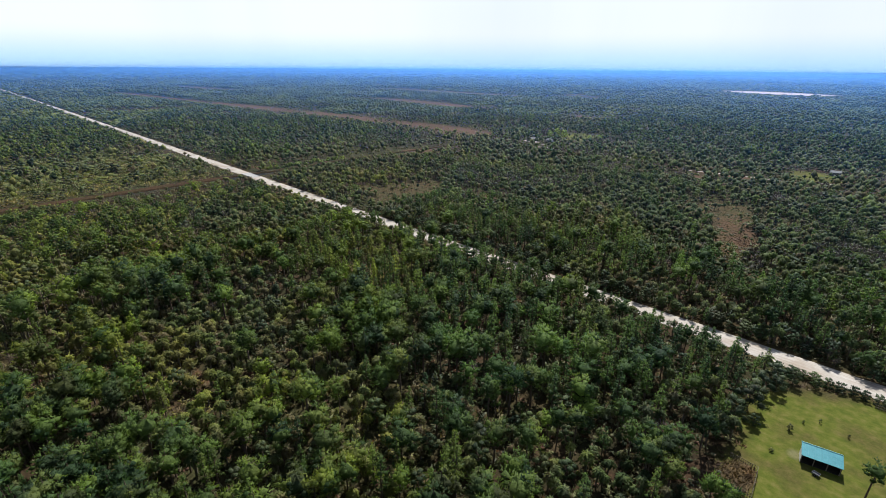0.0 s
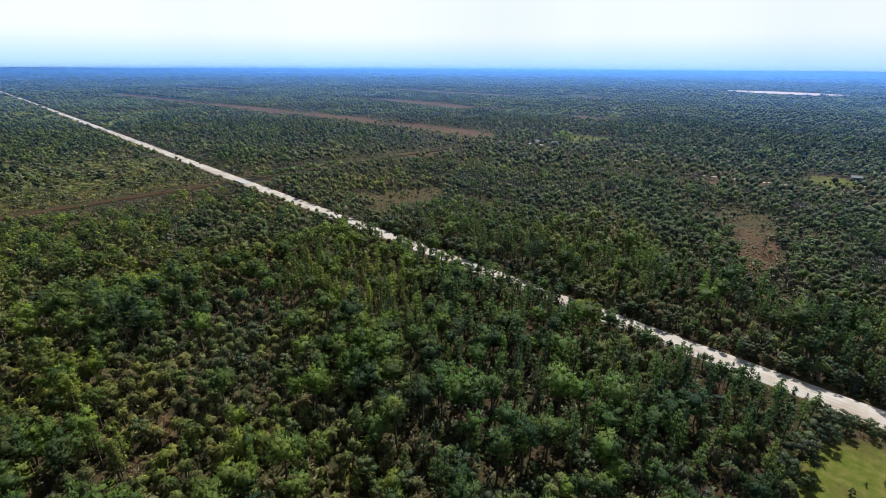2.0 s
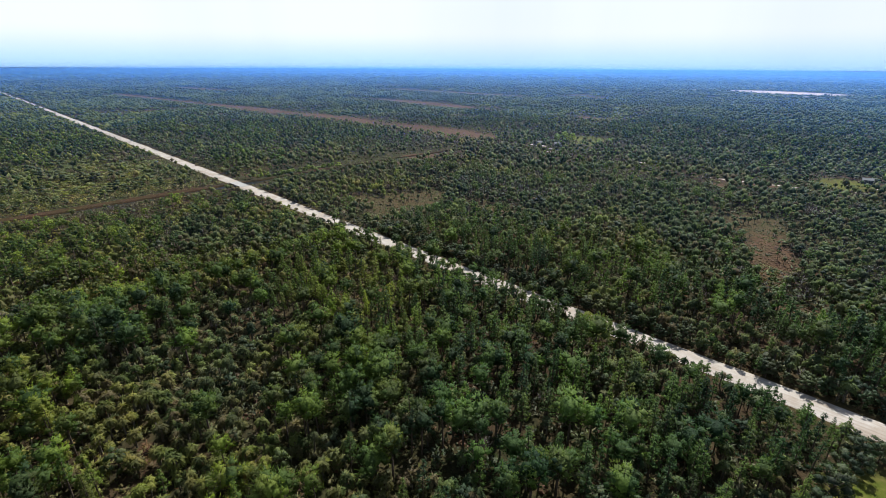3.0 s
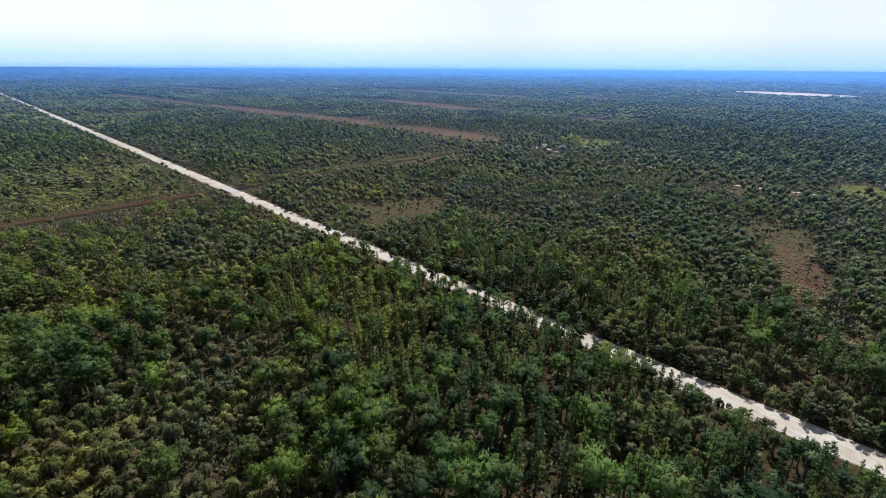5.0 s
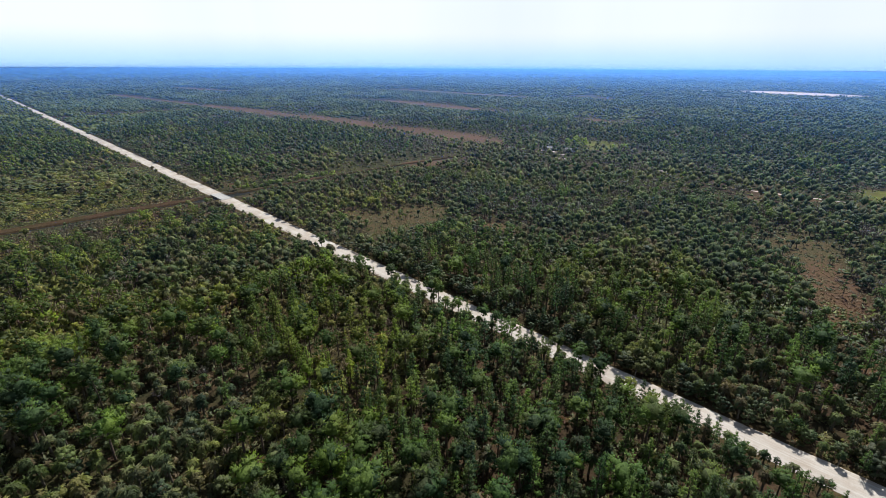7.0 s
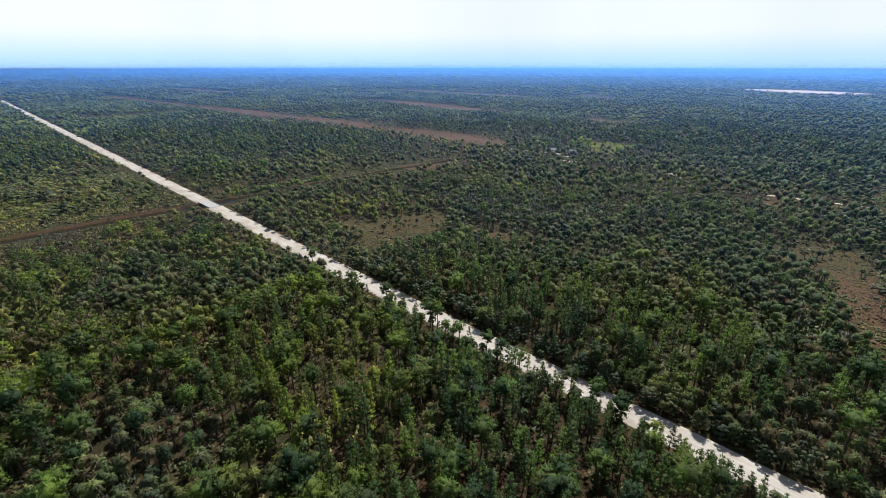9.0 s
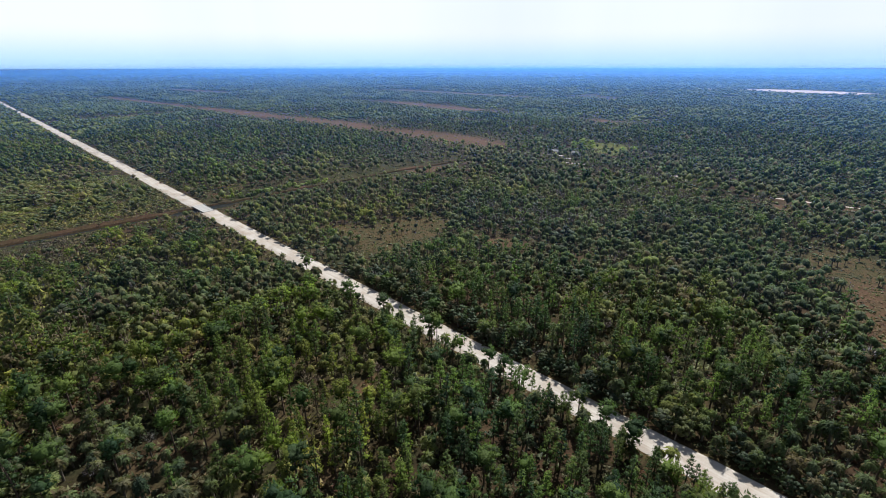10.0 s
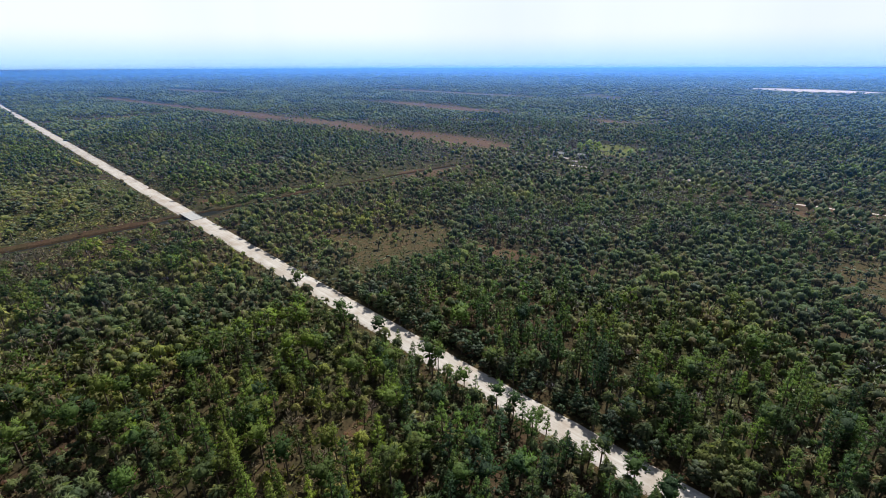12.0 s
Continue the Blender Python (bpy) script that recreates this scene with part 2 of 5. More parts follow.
    cleared = mixed(n, l, red, tan, ramp(n, l, grain(n, l, 0.03, 5.0), ((0.42, (0, 0, 0)), (0.62, (0.55, 0.55, 0.55)))))
    for x0, y0, x1, y1, w in RED_STRIPS:
        long = math.hypot(x1 - x0, y1 - y0) / 2
        colour = mixed(n, l, colour, cleared, spot((x0 + x1) / 2, (y0 + y1) / 2, long * 1.04, w * 0.62, math.degrees(math.atan2(y1 - y0, x1 - x0)), 0.5, 0.9))
    for x, y, rx, ry, turn in LAWNS:
        colour = mixed(n, l, colour, lawn_green, spot(x, y, rx, ry, turn, 0.2, 0.35 if y < 200 else 1.1))
    colour = mixed(n, l, colour, tan, spot(-6.3, 96.6, 3.0, 5.2, 0, 0.3, 0.4))
    colour = mixed(n, l, colour, sand, calc(n, l, "MULTIPLY", spot(0.9, 112.0, 1.2, 1.5, 0, 0.9, 0.6), 0.13))
    for x, y, rx, ry, turn in SANDS:
        colour = mixed(n, l, colour, sand, spot(x, y, rx, ry, turn, 0.25, 0.6))
    # sandy verges of the road and dug banks of the canal
    off = calc(n, l, "ABSOLUTE", calc(n, l, "SUBTRACT", Y, ROAD_Y))
    verge = n.new("ShaderNodeMapRange")
    verge.inputs["From Min"].default_value, verge.inputs["From Max"].default_value = 6.6, 4.2
    l.new(calc(n, l, "MULTIPLY_ADD", calc(n, l, "SUBTRACT", mid, 0.5), 5.0, off), verge.inputs[0])
    colour = mixed(n, l, colour, tan, calc(n, l, "MULTIPLY", verge.outputs[0], 0.8))
    middle = CANAL_LINE[0][1]
    for (y0, x0), (y1, x1) in zip(CANAL_LINE, CANAL_LINE[1:]):
        leg = n.new("ShaderNodeMapRange")
        leg.inputs["From Min"].default_value, leg.inputs["From Max"].default_value, leg.inputs["To Max"].default_value = y0, y1, x1 - x0
        l.new(Y, leg.inputs[0])
        middle = calc(n, l, "ADD", leg.outputs[0], middle)
    bank = n.new("ShaderNodeMapRange")
    bank.inputs["From Min"].default_value, bank.inputs["From Max"].default_value = 4.7, 3.0
    aside = calc(n, l, "ABSOLUTE", calc(n, l, "ADD", calc(n, l, "SUBTRACT", X, middle), 1.6))
    pinch = n.new("ShaderNodeMapRange")
    pinch.inputs["From Min"].default_value, pinch.inputs["From Max"].default_value, pinch.inputs["To Max"].default_value = ROAD_Y, ROAD_Y + 30, 2.2
    l.new(Y, pinch.inputs[0])
    l.new(calc(n, l, "ADD", calc(n, l, "MULTIPLY_ADD", calc(n, l, "SUBTRACT", mid, 0.5), 6.0, aside), pinch.outputs[0]), bank.inputs[0])
    inside = n.new("ShaderNodeMapRange")
    inside.inputs["From Min"].default_value, inside.inputs["From Max"].default_value = CANAL_END + 6, CANAL_END - 20
    l.new(Y, inside.inputs[0])
    earth = mixed(n, l, red, tan, ramp(n, l, grain(n, l, 0.06, 4.0), ((0.38, (0, 0, 0)), (0.58, (0.9, 0.9, 0.9)))))
    colour = mixed(n, l, colour, earth, calc(n, l, "MULTIPLY", calc(n, l, "MULTIPLY", bank.outputs[0], inside.outputs[0]), 0.75))
    finish(n, l, colour, 0.95, bump=fine, strength=0.8, distance=0.15, specular=0.1)
    return m


ROAD_Y, ROAD_WIDE, CANAL_X = 153.2, 7.2, -344.0
CANAL_LINE = ((-900, -353.0), (0, -351.0), (75, -348.5), (150, -344.2), (215, -343.6), (290, -339.5), (352, -331.0), (470, -322.0))
CANAL_END = 374.0


def canal_x(y):
    """The middle of the canal, which bends a little."""
    return np.interp(y, [q[0] for q in CANAL_LINE], [q[1] for q in CANAL_LINE])


# ovals on the plan: x, y, half length, half width, turn, soil
CLEARINGS = (
    (-229, 207, 30, 19, 100, "tan"), (-186, 231, 15, 5, 10, "red"), (-248, 190, 13, 8, 0, "tan"),
    (-63, 304, 14, 24, 13, "tan"), (-47, 257, 10, 40, 13, "red"), (-28, 208, 10, 7, 0, "red"),
    (-330, 318, 22, 12, 60, "red"), (-366, 171, 11, 4, 0, "red"), (-352, 219, 8, 5, 0, "red"), (-320, 279, 9, 5, 60, "red"), (-288, 128, 8, 5, 0, "tan"), (-145, 119, 1.6, 7, 20, "red"), (-152, 105, 2, 3, 0, "red"),
    (-120, 32, 4, 2, 0, "red"), (-90, 411, 20, 5, 2, "red"), (-103, 384, 7, 12, 0, "red"), (-86, 372, 6, 9, 30, "tan"),
)
RED_STRIPS = ((-345, 452, -540, 440, 52), (-520, 440, -760, 425, 46), (-730, 425, -1030, 396, 34), (-990, 396, -1480, 345, 22),
              (-300, 712, -420, 708, 34), (-540, 706, -900, 722, 48), (-940, 205, -965, 345, 12),
              (-700, 1030, -1200, 1000, 56), (-1380, 622, -1720, 566, 44))
LAWNS = ((22, 121, 34.5, 26, 0), (21, 101, 30.5, 17, 0), (-268, 508, 25, 34, 40), (-38, 456, 19, 21, 0))
SANDS = ((-300, 1715, 150, 78, -6), (-520, 1690, 60, 10, 5), (-215, 1560, 50, 14, -20), (-290, 443, 10, 3.5, 0), (-90, 414.6, 30, 1.5, 10.7), (-182, 431, 10, 2, 0), (-22, 450, 2, 4, 20), (-29, 432, 4, 1.2, 10), (-256, 420, 11, 1.8, 8), (-298, 464, 3, 5, 0), (-270, 436, 4, 2, 30))
GROUND = make_ground()


def make_road():
    m, n, l = material("shell_rock_road")
    sep = n.new("ShaderNodeSeparateXYZ")
    l.new(place(n), sep.inputs[0])
    drag = n.new("ShaderNodeMapping")
    drag.inputs["Scale"].default_value = (0.05, 1.4, 1)
    l.new(place(n), drag.inputs[0])
    streak, fine, wide = grain(n, l, 1.0, 5.0, drag.outputs[0]), grain(n, l, 2.2, 6.0, None, 0.7), grain(n, l, 0.13, 5.0)
    colour = ramp(n, l, streak, ((0.3, (0.360, 0.310, 0.268)), (0.5, (0.418, 0.368, 0.325)), (0.7, (0.486, 0.442, 0.402))))
    colour = mixed(n, l, colour, ramp(n, l, wide, ((0.35, (0.80, 0.74, 0.68)), (0.52, (1.0, 1.0, 1.0)), (0.66, (1.12, 1.14, 1.17)))), 0.8, "MULTIPLY")
    colour = mixed(n, l, colour, ramp(n, l, fine, ((0.3, (0.8, 0.79, 0.77)), (0.7, (1.1, 1.1, 1.1)))), 0.6, "MULTIPLY")
    finish(n, l, colour, 0.95, bump=fine, strength=0.5, distance=0.04, specular=0.1)
    return m


ROAD = make_road()


def plain(name, a, b, scale=3.0, rough=0.7, metal=0.0, bump=0.2):
    m, n, l = material(name)
    g = grain(n, l, scale, 6.0)
    finish(n, l, ramp(n, l, g, ((0.3, a), (0.7, b))), rough, metal, g, bump)
    return m


CONCRETE = plain("worn_concrete", (0.17, 0.165, 0.155), (0.29, 0.28, 0.265), 1.2, 0.85)
DECK = plain("dusty_bridge_deck", (0.29, 0.275, 0.26), (0.39, 0.37, 0.355), 0.8, 0.9)
TEAL = plain("teal_metal_roofing", (0.055, 0.20, 0.24), (0.078, 0.255, 0.30), 1.5, 0.35, 0.2, 0.05)
TEAL_LIGHT = plain("pale_teal_trim", (0.25, 0.52, 0.54), (0.33, 0.60, 0.60), 2.0, 0.4)
WHITE = plain("white_painted_metal", (0.68, 0.67, 0.65), (0.80, 0.80, 0.78), 2.0, 0.5)
# Near-black boards: the shed's inner shade put into the colour; house doors share it.
DARK = plain("shade_dark_boards", (0.020, 0.016, 0.014), (0.050, 0.038, 0.032), 4.0, 0.8)
TIMBER = plain("weathered_timber", (0.14, 0.105, 0.075), (0.27, 0.22, 0.17), 5.0, 0.85)
GREY_METAL = plain("grey_metal", (0.09, 0.095, 0.105), (0.15, 0.155, 0.17), 0.6, 0.6, 0.2)
RUBBER = plain("black_rubber", (0.012, 0.012, 0.012), (0.03, 0.03, 0.03), 8.0, 0.85)


def make_water():
    m, n, l = material("dark_canal_water")
    g = grain(n, l, 1.5, 3.0)
    finish(n, l, ramp(n, l, g, ((0.3, (0.008, 0.009, 0.007)), (0.7, (0.016, 0.016, 0.012)))), 0.45, bump=g, strength=0.1, specular=0.06)
    return m


WATER = make_water()


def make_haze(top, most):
    """Imitates blue summer haze: an added thin scattering sheet, lit by sun and sky alone, more opaque towards the
    horizon line.
    """
    m, n, l = material("haze_imitation")
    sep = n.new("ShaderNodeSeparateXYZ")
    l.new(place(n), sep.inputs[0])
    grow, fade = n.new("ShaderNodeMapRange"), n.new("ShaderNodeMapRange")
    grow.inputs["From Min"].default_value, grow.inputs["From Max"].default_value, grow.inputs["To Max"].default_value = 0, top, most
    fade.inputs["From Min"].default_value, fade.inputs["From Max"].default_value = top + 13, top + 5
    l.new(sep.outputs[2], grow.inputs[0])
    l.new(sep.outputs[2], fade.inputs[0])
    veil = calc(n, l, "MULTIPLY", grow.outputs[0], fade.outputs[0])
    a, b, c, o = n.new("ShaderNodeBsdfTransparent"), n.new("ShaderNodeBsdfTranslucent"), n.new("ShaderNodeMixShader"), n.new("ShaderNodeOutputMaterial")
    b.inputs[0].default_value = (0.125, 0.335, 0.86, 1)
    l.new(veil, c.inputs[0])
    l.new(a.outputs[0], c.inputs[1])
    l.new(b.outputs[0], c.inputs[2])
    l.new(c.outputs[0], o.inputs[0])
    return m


# ---- mesh helpers ----
def mesh_of(name, verts, faces, mats, index=None, smooth=False, normals=None):
    """A mesh from numpy arrays of vertices and equal-sided faces."""
    me = bpy.data.meshes.new(name)
    verts, faces = np.asarray(verts, np.float32), np.asarray(faces, np.int32)
    k = faces.shape[1]
    me.vertices.add(len(verts))
    me.vertices.foreach_set("co", verts.ravel())
    me.loops.add(faces.size)
    me.loops.foreach_set("vertex_index", faces.ravel())
    me.polygons.add(len(faces))
    me.polygons.foreach_set("loop_start", np.arange(0, faces.size, k, dtype=np.int32))
    me.polygons.foreach_set("loop_total", np.full(len(faces), k, np.int32))
    if index is not None:
        me.polygons.foreach_set("material_index", np.asarray(index, np.int32))
    me.polygons.foreach_set("use_smooth", np.full(len(faces), smooth or normals is not None, bool))
    if normals is not None:
        soft = me.attributes.new("custom_normal", "FLOAT_VECTOR", "POINT")
        soft.data.foreach_set("vector", np.asarray(normals, np.float32).ravel())
    for q in mats:
        me.materials.append(q)
    me.update(calc_edges=True)
    return me


def part(name, bm, mat, parent=None, label=""):
    me = bpy.data.meshes.new(name)
    bm.to_mesh(me)
    bm.free()
    me.materials.append(mat)
    ob = new(name, me)
    ob.parent = parent
    return tagged(ob, label)


def box(bm, x0, x1, y0, y1, z0, z1, bevel=0.0, turn=None):
    made = bmesh.ops.create_cube(bm, size=1.0, matrix=Matrix.LocRotScale(((x0 + x1) / 2, (y0 + y1) / 2, (z0 + z1) / 2), turn, (x1 - x0, y1 - y0, z1 - z0)))
    if bevel:
        edges = list({e for v in made["verts"] for e in v.link_edges})
        bmesh.ops.bevel(bm, geom=edges, offset=bevel, segments=1, affect="EDGES")
    return bm


def rod(bm, a, b, r0, r1=None, sides=8):
    a, b = Vector(a), Vector(b)
    turn = (b - a).to_track_quat("Z", "Y").to_matrix().to_4x4()
    bmesh.ops.create_cone(bm, cap_ends=True, segments=sides, radius1=r0, radius2=r0 if r1 is None else r1, depth=(b - a).length,
                          matrix=Matrix.Translation((a + b) / 2) @ turn)
    return bm


# ---- plants: templates of (vertices, triangles, material index) ----
rng = np.random.default_rng(7)


def unit(v):
    return v / np.maximum(np.linalg.norm(v, axis=-1, keepdims=True), 1e-9)


def solid(make):
    bm = bmesh.new()
    make(bm)
    bmesh.ops.triangulate(bm, faces=bm.faces[:])
    bm.verts.index_update()
    v, f = np.array([q.co[:] for q in bm.verts]), np.array([[q.index for q in g.verts] for g in bm.faces])
    bm.free()
    return v, f


ICO = solid(lambda bm: bmesh.ops.create_icosphere(bm, subdivisions=1, radius=1.0))
OCTA = (np.array([(1, 0, 0), (0, 1, 0), (-1, 0, 0), (0, -1, 0), (0, 0, 1), (0, 0, -1.0)]), np.array([(0, 1, 4), (1, 2, 4), (2, 3, 4), (3, 0, 4), (1, 0, 5), (2, 1, 5), (3, 2, 5), (0, 3, 5)]))


class Shape:
    """Gathers leaves, tufts and stems of one plant; every vertex keeps the way in which its tuft faces."""
    def __init__(self):
        self.v, self.f, self.m, self.nv, self.n = [], [], [], [], 0

    def add(self, v, f, m, nv):
        v, f, nv = np.asarray(v, float).reshape(-1, 3), np.asarray(f, int).reshape(-1, 3), unit(np.asarray(nv, float).reshape(-1, 3))
        face = np.cross(v[f[:, 1]] - v[f[:, 0]], v[f[:, 2]] - v[f[:, 0]])
        wrong = (face * nv[f].sum(1)).sum(1) < 0
        f = np.where(wrong[:, None], f[:, ::-1], f)
        self.v.append(v)
        self.f.append(f + self.n)
        self.m.append(np.full(len(f), m, int))
        self.nv.append(nv)
        self.n += len(v)

    def blades(self, base, way, length, width, m, core=None, soft=0.7):
        """Leaf blades, one slim triangle each. core: the middle of the tuft, from which they face outwards by the share soft."""
        base, way = np.atleast_2d(np.asarray(base, float)), unit(np.atleast_2d(np.asarray(way, float)))
        k = len(base)
        side = unit(np.cross(way, rng.normal(size=(k, 3))))
        half = side * np.reshape(width, (-1, 1)) / 2
        tip = base + way * np.reshape(length, (-1, 1))
        v = np.stack([base + half, base - half, tip], 1)
        own = unit(np.cross(way, side))
        if core is None:
            nv = np.repeat((own * np.sign(own[:, 2:3] + 1e-9))[:, None], 3, 1)
        else:
            out = unit(v - np.asarray(core))
            lean = np.sign((own * out[:, 2]).sum(1, keepdims=True) + 1e-9)
            nv = out * soft + (own * lean)[:, None] * (1 - soft)
        self.add(v, np.arange(3 * k), m, nv)

    def puff(self, c, r, m, fine=False, squash=0.8, rough=0.28, core=None):
        """An uneven tuft of leaves, with a few faces."""
        v, f = (ICO if fine else OCTA)
        q = v * (1 + rng.uniform(-rough, rough, (len(v), 1))) * (r, r, r * squash)
        t = rng.uniform(0, 6.3)
        q = np.stack([q[:, 0] * math.cos(t) - q[:, 1] * math.sin(t), q[:, 0] * math.sin(t) + q[:, 1] * math.cos(t), q[:, 2]], 1)
        nv = unit(q)
        if core is not None:
            nv = nv * 0.6 + unit(q + np.asarray(c) - np.asarray(core)) * 0.4
        self.add(q + np.asarray(c), f, m, nv)

    def stem(self, a, b, r0, r1, sides, m):
        a, b = np.asarray(a, float), np.asarray(b, float)
        w = unit(b - a)
        u = unit(np.cross(w, (0.3, 0.9, 0.1)))
        t = np.cross(w, u)
        ang = np.linspace(0, 2 * np.pi, sides, endpoint=False)[:, None]
        ring = np.cos(ang) * u + np.sin(ang) * t
        v = np.concatenate([a + ring * r0, b + ring * r1])
        i = np.arange(sides)
        j = (i + 1) % sides
        self.add(v, np.concatenate([np.stack([i, j, j + sides], 1), np.stack([i, j + sides, i + sides], 1)]), m, np.concatenate([ring, ring]))

    def done(self, base=None, round_share=0.0):
        """base: where the crown begins; above it the height follows the crown's width by round_share."""
        return np.concatenate(self.v), np.concatenate(self.f), np.concatenate(self.m), np.concatenate(self.nv), 0.0 if base is None else base, round_share


def ball(k):
    return unit(rng.normal(size=(k, 3)))


def pine(level, young=False):
    """Slash pine, 12 m: boughs thick with short needle tufts, on an old one in a round crown over a bare trunk, on a young one in a slim cone. Slot 0 needles, slot 1 bark."""
    s = Shape()
    bend = rng.uniform(-0.35, 0.35, 2)
    top = np.array((bend[0], bend[1], 11.2))
    mid = np.array((bend[0] * 0.2, bend[1] * 0.2, 6.0))
    if level == 0:
        s.stem((0, 0, -0.2), mid, 0.17, 0.13, 5, 1)
        s.stem(mid, top, 0.13, 0.03, 4, 1)
    else:
        s.stem((0, 0, -0.2), top, 0.17, 0.05, 3, 1)
    clumps, per, fat = (16, 9, 3)[level], (25, 7, 5)[level], (0.92, 1.6, 2.4)[level]
    if level == 1 and not young:
        clumps, per, fat = 12, 10, 1.45
    wide, low = rng.uniform(1.7, 2.4), rng.uniform(5.2, 6.8)
    if young:
        wide, low = rng.uniform(1.1, 1.5), rng.uniform(3.6, 5.0)
    middle, half = (low + 11.7) / 2, (11.7 - low) / 2 - 0.35
    core = np.array((bend[0], bend[1], low + (11.7 - low) * 0.38))
    if level == 0 and not young:
        s.puff((bend[0], bend[1], middle), wide * 0.55, 0, True, half / wide * 1.0, 0.22, core)
    for k in range(clumps):
        u = 1 - 2 * (k + 0.5) / clumps
        a = k * 2.39996 + rng.uniform(-0.6, 0.6)
        size = rng.uniform(0.70, 1.15) * (1.0, 1.2, 1.75)[level]
        if young:
            up = (u + 1) / 2
            r = (1 - up) ** 0.75 * rng.uniform(0.45, 1.0)
            size *= 0.98 - 0.45 * up
            c = np.array((math.cos(a) * r * wide + bend[0] * up, math.sin(a) * r * wide + bend[1] * up, low + (11.5 - low) * up))
            axis = np.array((bend[0] * up, bend[1] * up, c[2] - 1.1))
        else:
            r = math.sqrt(max(0.0, 1 - u * u)) * rng.uniform(0.55, 0.92)
            c = np.array((math.cos(a) * r * wide + bend[0], math.sin(a) * r * wide + bend[1], middle + half * u * rng.uniform(0.75, 1.0)))
            axis = core
        if level == 0 and r > 0.55 and k % 2:
            s.stem((bend[0] * 0.7, bend[1] * 0.7, c[2] - r * 0.9), c, 0.045, 0.012, 3, 1)
        s.puff(c, size * (0.50, 0.56 if young else 0.46, 0.68)[level], 0, False, 1.0, 0.30, axis)
        out = ball(per)
        heart = c * 0.55 + axis * 0.45
        way = out * (0.55, 0.55, 0.5) + np.array((math.cos(a) * 0.15, math.sin(a) * 0.15, 0.55))
        s.blades(c + out * size * rng.uniform(0.42, 0.85, (per, 1)), way, size * rng.uniform(0.28, 0.55, per) * (1.0, 1.15, 1.3)[level], rng.uniform(0.16, 0.30, per) * fat, 0, heart, 0.78)
    return s.done(low, 0.5)


def palm(level):
    """Cabbage palm, 6 m: rough trunk and a round head of arching fan leaves with drooping tips. Slot 0 fans, 1 trunk, 2 dead fans."""
    s = Shape()
    h = rng.uniform(4.4, 5.2)
    lean = rng.uniform(-0.3, 0.3, 2)
    head = np.array((lean[0], lean[1], h))
    if level < 2:
        s.stem((0, 0, -0.2), head, 0.19, 0.17, (6, 3)[level], 1)
    k, strips = (24, 12, 8)[level], (5, 3, 1)[level]
    core = head - (0, 0, 0.5)
    s.puff(head + (0, 0, 0.18), (0.70, 0.86, 1.15)[level], 0, level == 1, (0.95, 1.0, 1.05)[level], 0.28, core)
    a = np.arange(k) * 2.39996 + rng.uniform(0, 6)
    el = np.radians(np.linspace(84, -34, k) + rng.uniform(-14, 14, k))
    way = np.stack([np.cos(a) * np.cos(el), np.sin(a) * np.cos(el), np.sin(el) * 0.9], 1)
    side = unit(np.stack([-np.sin(a), np.cos(a), 0 * a], 1))
    long = rng.uniform(0.85, 1.45, k)
    palm_of = head + way * long[:, None] * 0.66
    for j in range(strips):
        q = (j - (strips - 1) / 2) / max(1, strips - 1) * 2.0
        fall = np.array((0, 0, 1.0)) * (0.25 + 0.50 * np.cos(el) + 0.25 * abs(q))[:, None]
        out = unit(way * 0.62 + side * q * 0.62 - fall)
        s.blades(palm_of + side * q * 0.16, out, long * rng.uniform(0.50, 0.80, k), rng.uniform(0.24, 0.40, k) * (1.0, 1.6, 2.6)[level], 0, core, 0.78)
    if level == 0:
        d = 9
        a = rng.uniform(0, 6.3, d)
        s.blades(np.tile(head - (0, 0, 0.2), (d, 1)), np.stack([np.cos(a) * 0.45, np.sin(a) * 0.45, np.full(d, -0.9)], 1), rng.uniform(0.9, 1.5, d), rng.uniform(0.2, 0.4, d), 2, head)
    return s.done(h - 1.2, 1.0)


def palmetto(level):
    """Saw palmetto: a low dense clump of stiff fans. Slot 0 fans, 1 stems."""
    s = Shape()
    k, strips = (12, 9)[level], (3, 1)[level]
    s.puff((0, 0, 0.3), (0.45, 0.55)[level], 0, False, 0.9, 0.35)
    a = rng.uniform(0, 6.3, k)
    el = np.radians(rng.uniform(12, 80, k))
    way = np.stack([np.cos(a) * np.cos(el), np.sin(a) * np.cos(el), np.sin(el)], 1)
    side = unit(np.stack([-np.sin(a), np.cos(a), 0 * a], 1))
    base = np.stack([rng.normal(size=k) * 0.5, rng.normal(size=k) * 0.5, rng.uniform(0.1, 0.5, k)], 1)
    for j in range(strips):
        q = (j - (strips - 1) / 2) * 0.75
        s.blades(base + way * 0.45, way + side * q - np.array((0, 0, 0.3)), rng.uniform(0.5, 0.85, k), rng.uniform(0.24, 0.40, k) * (1, 1.6)[level], 0, (0, 0, -0.6), 0.75)
    if level == 0:
        s.stem((0, 0, -0.1), (0.3, 0.1, 0.5), 0.09, 0.06, 4, 1)
    return s.done()


